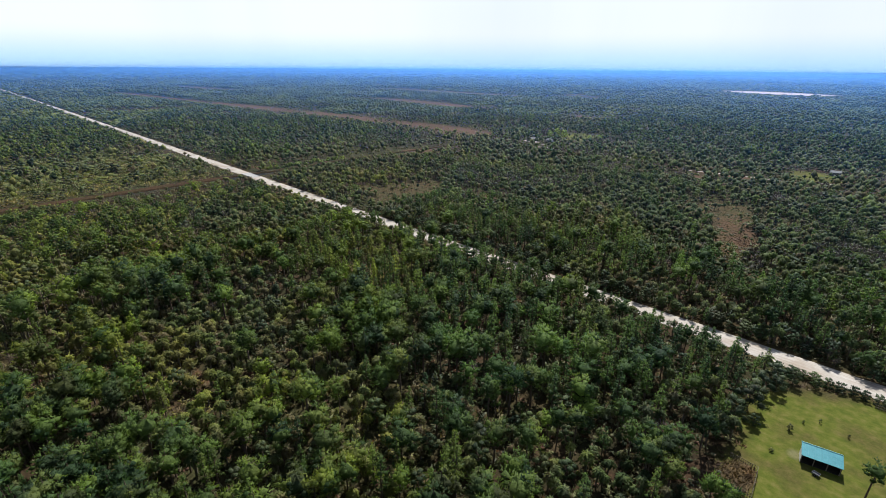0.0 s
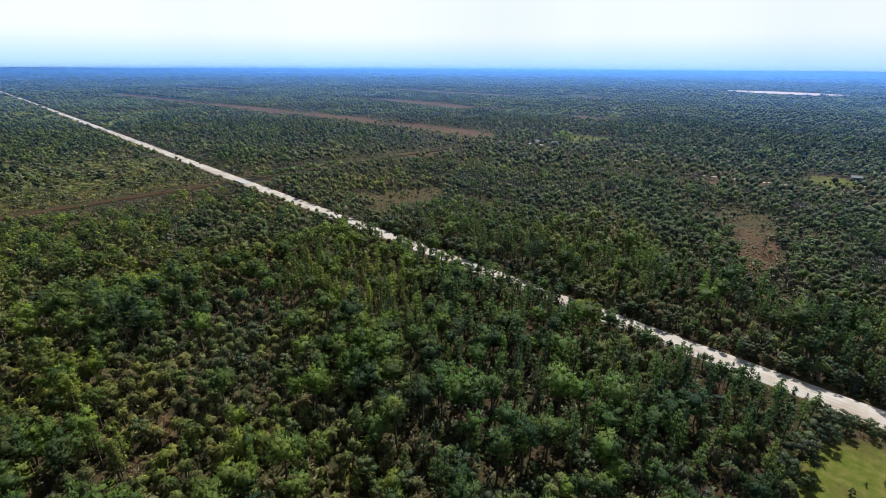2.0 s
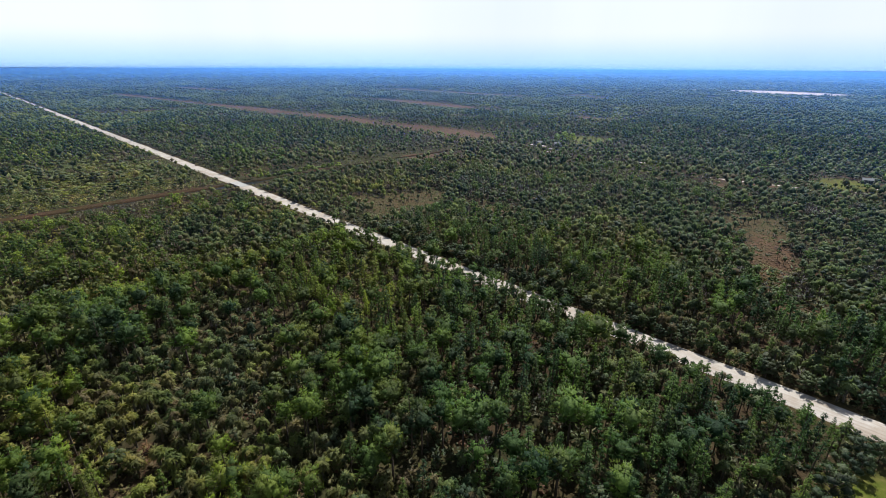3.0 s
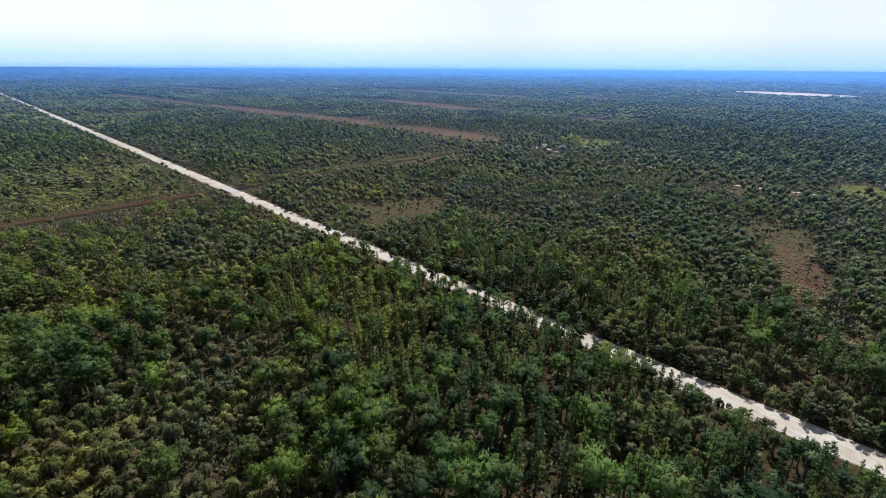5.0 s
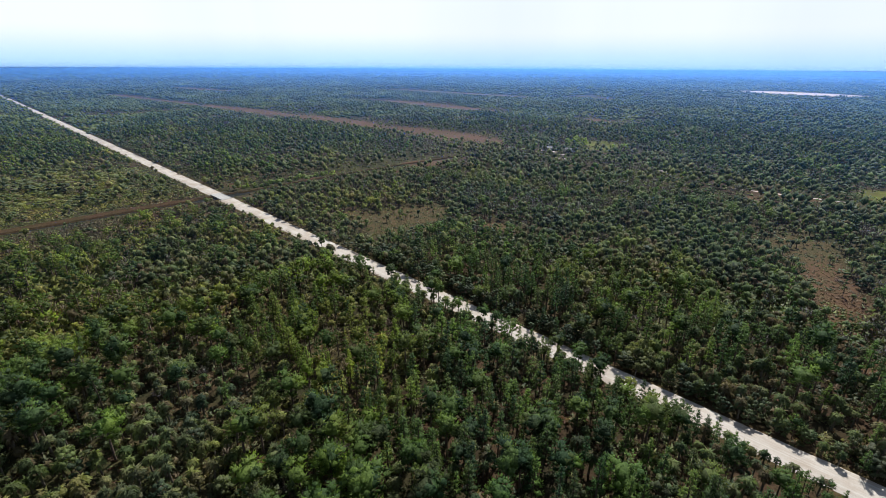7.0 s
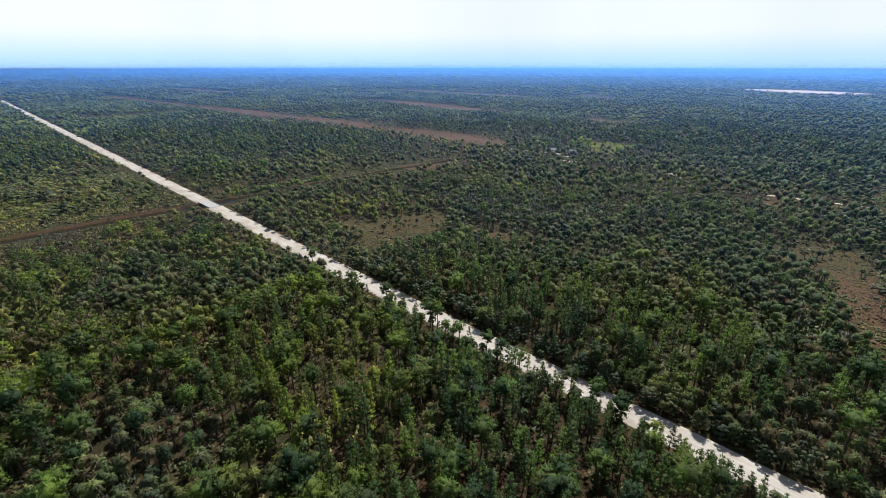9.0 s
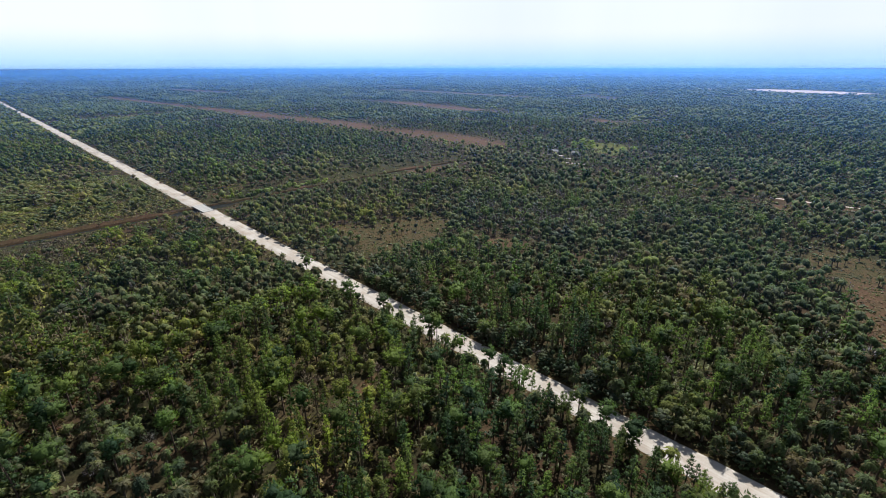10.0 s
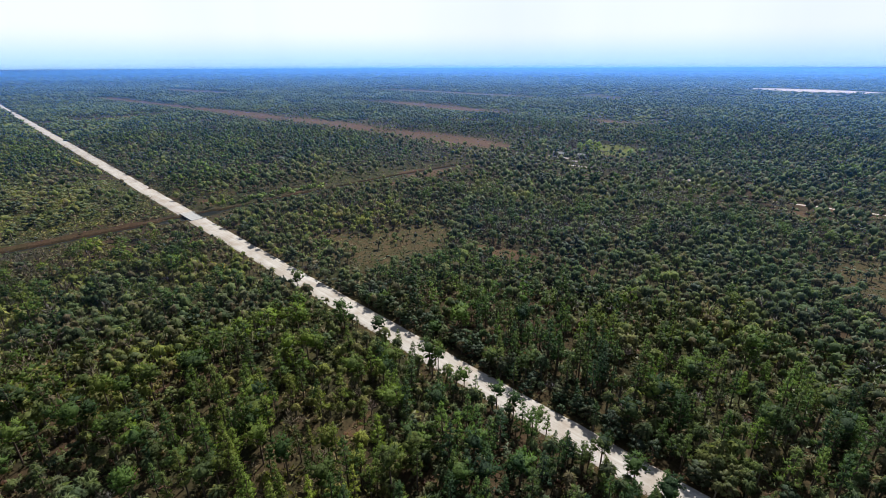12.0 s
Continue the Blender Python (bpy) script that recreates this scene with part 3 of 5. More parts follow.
def leafy(level, h=6.0, wide=2.4, low=0.25, count=180, leaf=0.34, near_boughs=13):
    """A broad-leaved crown of uneven boughs. Slot 0 leaves, 1 bark."""
    s = Shape()
    boughs = (near_boughs, 5)[level]
    s.stem((0, 0, -0.2), (0.1, 0.05, h * (low + 0.25)), 0.03 * h, 0.018 * h, (6, 3)[level], 1)
    per = (count // boughs, 5)[level]
    core = np.array((0, 0, h * (low + 0.3)))
    for k in range(boughs):
        u = (k + 0.5) / boughs
        a = k * 2.4
        r = wide * math.sqrt(max(0.05, 1 - (2 * u - 0.85) ** 2 / 1.4)) * rng.uniform(0.45, 0.85)
        c = np.array((math.cos(a) * r, math.sin(a) * r, h * (low + (0.95 - low) * u)))
        if level == 0:
            s.stem((0.1, 0.05, h * (low + 0.1 + 0.2 * u)), c, 0.011 * h, 0.004 * h, 3, 1)
        s.puff(c, wide * (0.32, 0.42)[level], 0, False, 0.8, 0.35, core)
        b = c + ball(per) * rng.uniform(0.6, 1.0, (per, 1)) * (wide * 0.42, wide * 0.42, h * 0.10)
        size = leaf * (1, 2.2)[level]
        s.blades(b, ball(per) + (0, 0, 0.2), rng.uniform(0.7, 1.3, per) * size, rng.uniform(0.6, 1.0, per) * size, 0, c * 0.7 + core * 0.3, 0.6)
    return s.done()


def twiggy(level):
    """A leafless grey shrub tree. Slot 0 twigs, 1 bark."""
    s = Shape()
    k = (110, 30)[level]
    s.stem((0, 0, -0.2), (0, 0, 1.6), 0.12, 0.08, 4, 1)
    for i in range((6, 3)[level]):
        a = i * 1.1
        s.stem((0, 0, 1.2), (math.cos(a) * 1.1, math.sin(a) * 1.1, 3.6), 0.06, 0.02, 3, 1)
    w = ball(k) * (1, 1, 0.6) + (0, 0, 0.7)
    s.blades(np.array((0, 0, 1.8)) + w * rng.uniform(0.4, 1.3, (k, 1)), w + ball(k) * 0.5, rng.uniform(0.45, 0.95, k), rng.uniform((0.07, 0.16)[level], (0.15, 0.30)[level], k), 0, (0, 0, 1.6), 0.5)
    return s.done()


def tussock(more=0.0):
    s = Shape()
    k = 9 + int(4 * more)
    w = ball(k) * (0.7, 0.7, 0.2) + (0, 0, 0.7)
    s.blades(rng.normal(size=(k, 3)) * (0.25 + 0.3 * more, 0.25 + 0.3 * more, 0.0), w, rng.uniform(0.5, 1.0, k) * (1 + 0.3 * more), rng.uniform(0.16, 0.34, k), 0, (0, 0, -1.0), 0.7)
    return s.done()


def low_growth(level):
    """Knee- to chest-high brush: uneven tufts and a few blades."""
    s = Shape()
    for k in range(1):
        a = rng.uniform(0, 6.3)
        s.puff((math.cos(a) * 0.7, math.sin(a) * 0.7, 0.15), rng.uniform(0.7, 1.15) * (0.55, 0.85)[level], 0, False, 0.8, 0.45)
    k = (9, 5)[level]
    w = ball(k) * (0.9, 0.9, 0.3) + (0, 0, 0.5)
    s.blades(rng.normal(size=(k, 3)) * (0.6, 0.6, 0.05) + (0, 0, 0.25), w, rng.uniform(0.45, 0.85, k), rng.uniform(0.25, 0.5, k) * (0.9, 1.2)[level], 0, (0, 0, -0.6), 0.65)
    return s.done()


def far_crown(h, wide, low, k=2):
    """A far tree, a few strokes wide: an uneven lump with loose tufts on its upper side."""
    s = Shape()
    core = np.array((0, 0, (h + low) / 2))
    s.puff(core, wide, 0, False, (h - low) / 2 / wide, 0.35)
    out = ball(k) * (1, 1, 0.5) + (0, 0, 0.5)
    s.blades(core + unit(out) * (wide * 0.55, wide * 0.55, (h - low) * 0.25), out + (0, 0, 0.4), np.full(k, wide * 0.75), np.full(k, wide * 0.75), 0, core, 0.7)
    return s.done()


def spread(templates, spots, mats, name, label, category):
    """Joins plants of one kind, which nobody could count, into one object. spots: x, y, wide scale, tall scale."""
    spots = np.asarray(spots, float)
    pick, turn = rng.integers(0, len(templates), len(spots)), rng.uniform(0, 2 * np.pi, len(spots))
    vs, fs, ms, ns, base = [], [], [], [], 0
    for i, (v, f, m, nv, base_z, round_share) in enumerate(templates):
        q = spots[pick == i]
        if not len(q):
            continue
        c, s = np.cos(turn[pick == i])[:, None], np.sin(turn[pick == i])[:, None]
        x = (v[None, :, 0] * c - v[None, :, 1] * s) * q[:, 2:3] + q[:, 0:1]
        y = (v[None, :, 0] * s + v[None, :, 1] * c) * q[:, 2:3] + q[:, 1:2]
        up = q[:, 3:4] + (q[:, 2:3] - q[:, 3:4]) * round_share
        z = np.minimum(v[None, :, 2], base_z) * q[:, 3:4] + np.maximum(v[None, :, 2] - base_z, 0) * up
        vs.append(np.stack([x, y, z], 2).reshape(-1, 3))
        ns.append(np.stack([nv[None, :, 0] * c - nv[None, :, 1] * s, nv[None, :, 0] * s + nv[None, :, 1] * c, np.broadcast_to(nv[None, :, 2], x.shape)], 2).reshape(-1, 3))
        fs.append((f[None] + (np.arange(len(q)) * len(v))[:, None, None]).reshape(-1, 3) + base)
        ms.append(np.tile(m, len(q)))
        base += len(q) * len(v)
    ob = new(name, mesh_of(name, np.concatenate(vs), np.concatenate(fs), mats, np.concatenate(ms), normals=np.concatenate(ns)))
    return tagged(ob, label, category, kind="stuff")


def singles(templates, spots, mats, parts, name, label, category, group):
    """Plants that one could count: each a thing with its own trunk and crown."""
    masters = []
    for v, f, m, nv, base_z, round_share in templates:
        root = new(name)
        for slot, (pname, plabel) in parts.items():
            used = f[m == slot]
            if not len(used):
                continue
            ids, flat = np.unique(used, return_inverse=True)
            ob = new(pname, mesh_of(pname, v[ids], flat.reshape(-1, 3), [mats[slot]], normals=nv[ids]))
            ob.parent = root
            tagged(ob, plabel)
        tagged(root, label, category, group)
        masters.append((root, base_z, round_share))
    fresh = set(range(len(masters)))
    for i, (x, y, w, h) in enumerate(spots):
        k = i % len(masters)
        root, base_z, round_share = masters[k]
        at = Matrix.LocRotScale((x, y, 0), Euler((0, 0, rng.uniform(0, 6.28))), (w, w, h))
        twin = root if k in fresh else copy_thing(root, Matrix.Identity(4))
        fresh.discard(k)
        twin.matrix_basis = at
        tall = 1 + (w / h - 1) * round_share
        for ob in twin.children:
            if not ob.name.startswith(("trunk", "stem")):
                ob.matrix_basis = Matrix.Translation((0, 0, base_z * (1 - tall))) @ Matrix.Diagonal((1, 1, tall, 1))


# ---- the plan: which plant grows where ----
def field(x, y, size, seed):
    """Smooth noise on the plan, 0 to 1."""
    x, y = np.asarray(x) / size, np.asarray(y) / size
    i, j = np.floor(x).astype(np.int64), np.floor(y).astype(np.int64)
    u, v = x - i, y - j
    u, v = u * u * (3 - 2 * u), v * v * (3 - 2 * v)

    def h(a, b):
        k = (a * 374761393 + b * 668265263 + seed * 144665) & 0xFFFFFFFF
        k = ((k ^ (k >> 13)) * 1274126177) & 0xFFFFFFFF
        return ((k ^ (k >> 16)) & 0xFFFF) / 65535.0
    return (h(i, j) * (1 - u) + h(i + 1, j) * u) * (1 - v) + (h(i, j + 1) * (1 - u) + h(i + 1, j + 1) * u) * v


def oval(x, y, cx, cy, rx, ry, turn=0.0):
    c, s = math.cos(radians(turn)), math.sin(radians(turn))
    dx, dy = x - cx, y - cy
    return np.hypot((dx * c + dy * s) / rx, (dy * c - dx * s) / ry)


def bare(x, y):
    """How open the ground is: 0 closed wood, 1 nothing grows tall."""
    o = np.zeros_like(x)
    rag = (field(x, y, 7, 3) - 0.5) * 0.6
    for cx, cy, rx, ry, turn, soil in CLEARINGS:
        o = np.maximum(o, np.clip((1.08 - oval(x, y, cx, cy, rx, ry, turn) + rag) * 5, 0, 0.93 if soil == "red" else 0.80))
    for x0, y0, x1, y1, w in RED_STRIPS:
        d = oval(x, y, (x0 + x1) / 2, (y0 + y1) / 2, math.hypot(x1 - x0, y1 - y0) / 2, w * 0.5, math.degrees(math.atan2(y1 - y0, x1 - x0)))
        o = np.maximum(o, np.clip((1.0 - d + rag * 0.5) * 5, 0, 0.96))
    for cx, cy, rx, ry, turn in LAWNS[:2]:
        o = np.maximum(o, (oval(x, y, cx, cy, rx, ry, turn) < 1.05) * 1.0)
    o = np.maximum(o, ((x > -10.0) & (x < 60) & (y > 132) & (y < 150)) * 1.0)
    o = np.maximum(o, ((x > -12.5) & (x < 40) & (y > 82) & (y < 106)) * 1.0)
    for cx, cy, rx, ry, turn in LAWNS[2:]:
        o = np.maximum(o, np.clip((1.0 - oval(x, y, cx, cy, rx, ry, turn) + rag) * 5, 0, 0.86))
    for cx, cy, rx, ry, turn in SANDS:
        o = np.maximum(o, (oval(x, y, cx, cy, rx, ry, turn) < 1.05) * 1.0)
    near_edge = np.where(y > ROAD_Y, 4.0, 4.2 + 1.6 * field(x, y, 9, 5))
    o = np.maximum(o, (np.abs(y - ROAD_Y) < near_edge) * 1.0)
    aside = x - canal_x(y)
    o = np.maximum(o, (aside > np.where(y < ROAD_Y, -6.2, -3.8) + 2.6 * field(x, y, 11, 6)) * (aside < np.where(y < ROAD_Y, 3.2, 2.7)) * (y < CANAL_END) * 1.0)
    o = np.maximum(o, (np.abs(aside) < 8.5) * (np.abs(y - ROAD_Y) < 17) * 1.0)
    return o


def lattice(step, near, far, wide=64):
    """Jittered places in the sector ahead of the flight, between two ranges from its line."""
    n = int((far + 90) / step) + 2
    i, j = np.meshgrid(np.arange(-n, n), np.arange(-n, n))
    x = (i + rng.uniform(-0.48, 0.48, i.shape)) * step - 35
    y = (j + rng.uniform(-0.48, 0.48, i.shape)) * step + 36
    along = np.clip((73 * y - 69 * x) / (69 ** 2 + 73 ** 2), 0, 1)
    d = np.hypot(x + 69 * along, y - 73 * along)
    d = d + (field(x, y, 40, 77) - 0.5) * 0.3 * np.minimum(d, 400)
    a = np.degrees(np.arctan2(y - 36, x + 35)) - (90 + TURN)
    a = (a + 180) % 360 - 180
    lim = wide + 2600 / np.maximum(d, 20)
    keep = (d >= near) & (d < far) & (np.abs(a) < lim)
    return x[keep], y[keep]


def share(x, y):
    """Odds of pine, palm, palmetto, leafy tree, shrub, bare tree at each place."""
    stand = field(x, y, 46, 11) * 0.6 + field(x, y, 17, 12) * 0.4
    south = y < ROAD_Y
    pine_o = np.where(south, 0.37, 0.08) + (stand - 0.5) * np.where(south, 0.8, 0.5)
    belt = np.clip((ROAD_Y + 75 - y) / 40, 0, 1) * np.clip((x + 260) / 60, 0, 1)
    pine_o = np.where(y > ROAD_Y, pine_o + 0.34 * belt, pine_o + 0.26 * np.clip((x + 215) / 40, 0, 1) * np.clip((y - 60) / 40, 0, 1))
    pine_o = pine_o - 0.30 * np.exp(-oval(x, y, -138, 52, 42, 30) ** 2) - 0.2 * np.exp(-oval(x, y, -150, 112, 40, 26) ** 2)
    pine_o = np.where(x < CANAL_X, 0.36 + (stand - 0.5) * 1.0, pine_o)
    prairie = (x < CANAL_X - 4) & south
    thin = south & (x >= CANAL_X) & (x < -205)
    pine_o = np.where(thin, 0.17 + (stand - 0.5) * 0.55, pine_o) * np.where(south, np.clip((np.abs(x - canal_x(y)) - 12) / 30, 0, 1), np.clip((np.abs(x - canal_x(y)) - 6) / 20, 0, 1))
    pine_o = np.where(thin, pine_o * np.clip((ROAD_Y - y - 9) / 22, 0, 1), pine_o)
    pine_o = np.where(prairie, np.clip(0.03 + 0.55 * np.clip((-x - 470) / 60, 0, 1) + (stand - 0.5) * 0.25, 0.01, 0.7), pine_o)
    pine_o = np.where((y > 470), 0.34 + (stand - 0.5) * 1.4, pine_o)
    pine_o = pine_o + 0.45 * np.exp(-oval(x, y, -290, 445, 75, 45) ** 2)
    pine_o = np.clip(pine_o, 0.015, 0.85)
    rest = 1 - pine_o
    leafy_o = rest * (0.03 + 0.10 * (field(x, y, 60, 14) > 0.62) + 0.30 * ((y > ROAD_Y) & (y < ROAD_Y + 11)))
    twig_o = rest * (0.03 + 0.34 * (field(x, y, 38, 15) > 0.74) + 0.5 * (field(x, y, 15, 16) > 0.86) * (y > ROAD_Y + 20) + 0.5 * (oval(x, y, -205, 408, 34, 15) < 1) + 0.4 * (oval(x, y, -240, 556, 40, 20) < 1) + 0.8 * (oval(x, y, -166, 360, 22, 12) < 1) + 0.85 * (oval(x, y, 5, 262, 22, 13) < 1))
    rest = np.maximum(rest, twig_o)
    shrub_o = rest * np.where(thin, 0.22, np.where(south, 0.10, 0.08))
    low_o = rest * np.where(prairie & (x > -520), 0.72, np.where(south & (x < -150), 0.40, np.where(south | (x < CANAL_X), 0.26, 0.06 + 0.35 * (field(x, y, 20, 17) > 0.72))))
    palm_o = rest - leafy_o - twig_o - shrub_o - low_o
    return np.stack([pine_o, palm_o, low_o, leafy_o, shrub_o, twig_o])


def choose(x, y):
    c = np.cumsum(share(x, y), axis=0)
    r = rng.uniform(size=len(x))
    return (r[None] > c).sum(0).clip(0, 5)


def sized(x, y, w, h, spread_w=0.22, spread_h=0.22, full=6.0):
    """Places with a wide and a tall scale; plants stand low on the mown verges and canal banks, and lower in the palm scrub. full: the template's height."""
    k = len(x)
    tall = 0.78 + 0.44 * field(x, y, 30, 21)
    s = rng.uniform(1 - spread_w, 1 + spread_w, k) * w
    t = h * tall * rng.uniform(1 - spread_h, 1 + spread_h, k)
    verge = np.where(y < ROAD_Y, ROAD_Y - y, 60.0) - 5.0
    scrub = np.clip((-x - 150) / 90, 0, 1)
    stand = np.clip((-x - 58) / 15, 0, 1) * (1 - scrub)
    far_side = np.maximum(y - ROAD_Y - 4.0, 0)
    limit = np.where(y < ROAD_Y, 1.5 + np.maximum(verge, 0) * (0.55 - 0.24 * scrub) + 3.2 * stand + 2.6 * np.clip((-x - 600) / 550, 0, 1), np.where(x > -200, 3.4 + 0.6 * far_side, 2.3 + 0.45 * far_side))
    bank = np.abs(x - canal_x(y) + 1.0) - np.where(y < ROAD_Y, 4.6, 5.4)
    limit = np.minimum(limit, np.where(y < CANAL_END, np.where(y < ROAD_Y, 0.7, 0.8) + np.maximum(bank, 0) * np.where(y < ROAD_Y, 0.17, 0.14), 99.0))
    for x0, y0, x1, y1, wide in RED_STRIPS:
        dx, dy = (x1 - x0), (y1 - y0)
        long = math.hypot(dx, dy)
        along, off = ((x - x0) * dx + (y - y0) * dy) / long, np.abs((x - x0) * dy - (y - y0) * dx) / long
        limit = np.minimum(limit, np.where((along > -10) & (along < long + 10), 1.6 + np.maximum(0, off - wide * 0.4) * 0.11, 99.0))
    along, off = (x + 90) * 0.983 + (y - 414.6) * 0.186, np.abs((y - 414.6) * 0.983 - (x + 90) * 0.186)
    limit = np.minimum(limit, np.where(np.abs(along) < 32, 2.1 + np.maximum(0, off - 2) * 0.27, 99.0))
    for g in LAWNS[2:]:
        limit = np.minimum(limit, 3.0 + np.maximum(0, oval(x, y, *g) - 1.0) * 9 + 90 * (rng.uniform(size=k) < 0.12))
    limit = np.minimum(limit, 2.0 + np.maximum(0, oval(x, y, -268, 432, 36, 40) - 1.0) * 14 + 90 * (rng.uniform(size=k) < 0.30))
    for cx, cy, rx, ry, turn, _ in CLEARINGS:
        if rx > 11:
            limit = np.minimum(limit, 2.2 + np.maximum(0, oval(x, y, cx, cy, rx, ry, turn) - 1.0) * 0.36 * min(rx, ry))
    pit = oval(x, y, *SANDS[0]) - 1.0
    limit = np.minimum(limit, 1.5 + np.maximum(0, pit) * 12)
    limit = limit * rng.uniform(0.75, 1.5, k)
    shrink = np.minimum(1, limit / (t * full))
    return np.stack([x, y, s * (0.7 + 0.3 * tall) * np.maximum(0.36, shrink ** 0.75), t * np.maximum(shrink, 0.22)], 1)


MATS = {"pine": [PINE, BARK], "palm": [PALM, BOOTS, DRY], "palmetto": [PALMETTO, BOOTS], "leafy": [OAK, BARK], "shrub": [SHRUB, BARK], "twiggy": [TWIG, BARK]}

# ---- large structure ----
def terrain_height(x, y):
    """Flat, but for the dug canal and the low spoil bank along its west side."""
    pool = np.clip((17.0 - np.abs(y - ROAD_Y)) / 6.0, 0, 1) * 2.6
    aside = x - CANAL_X
    canal = np.clip(1 - (np.abs(aside) - 1.2 - pool) / 1.8, 0, 1) * (y < CANAL_END)
    spoil = np.clip(1 - np.abs(aside + 4.9) / 1.9, 0, 1) * np.clip((np.abs(y - ROAD_Y) - 17) / 7, 0, 1) * (y < CANAL_END - 10)
    return -2.3 * canal + np.where(y < ROAD_Y, 1.1, 0.5) * spoil


def make_terrain():
    near = np.arange(-620, 121, 20.0)
    near = near[np.abs(near - CANAL_X) > 62]
    xs = np.concatenate([[-7000, -5200, -4000, -3000, -2200, -1600, -1200, -900, -740], near, CANAL_X + np.array((-60, -30, -9.0, -6.8, -5.6, -4.9, -3.8, -3.0, -1.2, 1.2, 3.0, 3.8, 5.6, 8.0, 30, 60.0)), [160, 240, 360, 560, 900, 1500, 2500, 4000, 7000]])
    ys = np.concatenate([[-7000, -4000, -2000, -1000, -500, -250, -120], np.arange(-60, 621, 20.0), [CANAL_END - 1, CANAL_END + 0.5], ROAD_Y + np.array((-24, -17, -11, -4, 4, 11, 17, 24.0)), [700, 900, 1200, 1700, 2300, 3000, 4000, 5200, 7000]])
    xs, ys = np.unique(xs), np.unique(ys)
    X, Y = np.meshgrid(xs, ys)
    Z = terrain_height(X, Y)
    X = X + (canal_x(Y) - CANAL_X) * np.clip((60 - np.abs(X - CANAL_X)) / 30, 0, 1)
    v = np.stack([X, Y, Z], 2).reshape(-1, 3)
    w = len(xs)
    i = (np.arange(len(ys) - 1)[:, None] * w + np.arange(w - 1)[None]).ravel()
    ob = new("ground", mesh_of("ground", v, np.stack([i, i + 1, i + w + 1, i + w], 1), [GROUND]))
    return tagged(ob, "flat sandy ground with brown litter, dry grass and clearings", "ground", kind="structure")


make_terrain()


def make_road_body():
    """A low crowned causeway with ragged shoulders, running dead straight."""
    xs = np.concatenate([np.arange(-5000, -700, 60.0), np.arange(-700, 80, 2.5), np.arange(80, 900, 40.0)])
    xs = xs[(xs < CANAL_X - 8) | (xs > CANAL_X + 8)]
    half = ROAD_WIDE / 2
    left = half * (1 + 0.10 * (field(xs, xs * 0, 6, 31) - 0.5) + 0.06 * (field(xs, xs * 0, 23, 32) - 0.5))
    right = half * (1 + 0.10 * (field(xs, xs * 0, 6, 33) - 0.5) + 0.06 * (field(xs, xs * 0, 23, 34) - 0.5))
    bow = 0.25 * np.sin(xs / 170.0) * np.clip((xs + 900) / 400, 0, 1)
    prof = [(-left - 0.6, 0.01), (-left, 0.16), (-left * 0.4, 0.24), (right * 0.4, 0.24), (right, 0.16), (right + 0.6, 0.01)]
    v = np.stack([np.stack([xs, ROAD_Y + bow + o, np.full_like(xs, z)], 1) for o, z in prof], 1).reshape(-1, 3)
    k = len(prof)
    i = (np.arange(len(xs) - 1)[:, None] * k + np.arange(k - 1)[None]).ravel()
    faces = np.stack([i, i + k, i + k + 1, i + 1], 1)
    gap = np.repeat(np.diff(xs) > 12, k - 1) & np.repeat((xs[:-1] > -700), k - 1) & np.repeat((xs[:-1] < 60), k - 1)
    ob = new("road", mesh_of("road", v, faces[~gap], [ROAD], smooth=True))
    return tagged(ob, "straight pale shell-rock dirt road through the woods", "road", kind="structure")


make_road_body()

shore = np.concatenate([np.arange(-900, CANAL_END - 8, 12.0), [CANAL_END - 1]])
shore_v = np.stack([np.stack([canal_x(shore) + o, shore, np.full_like(shore, -0.9)], 1) for o in (-7.0, 7.0)], 1).reshape(-1, 3)
shore_i = np.arange(len(shore) - 1) * 2
canal = new("water", mesh_of("water", shore_v, np.stack([shore_i, shore_i + 1, shore_i + 3, shore_i + 2], 1), [WATER]))
tagged(canal, "still dark water in the narrow drainage canal", "canal", kind="structure")

# added sheets that imitate the haze of the distance, sheet behind sheet
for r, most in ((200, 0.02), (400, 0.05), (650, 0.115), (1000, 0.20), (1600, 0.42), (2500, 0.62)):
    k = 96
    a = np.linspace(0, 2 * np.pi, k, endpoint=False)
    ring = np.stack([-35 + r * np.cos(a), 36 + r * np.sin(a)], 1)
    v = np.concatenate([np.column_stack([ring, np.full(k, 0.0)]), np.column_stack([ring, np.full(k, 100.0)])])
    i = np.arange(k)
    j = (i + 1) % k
    tagged(new("haze_sheet", mesh_of("haze_sheet", v, np.stack([i, j, j + k, i + k], 1), [make_haze(80 * (1 - r / 5000), most)], smooth=True)), "added translucent sheet imitating thin blue haze of the distance", "haze", kind="structure")


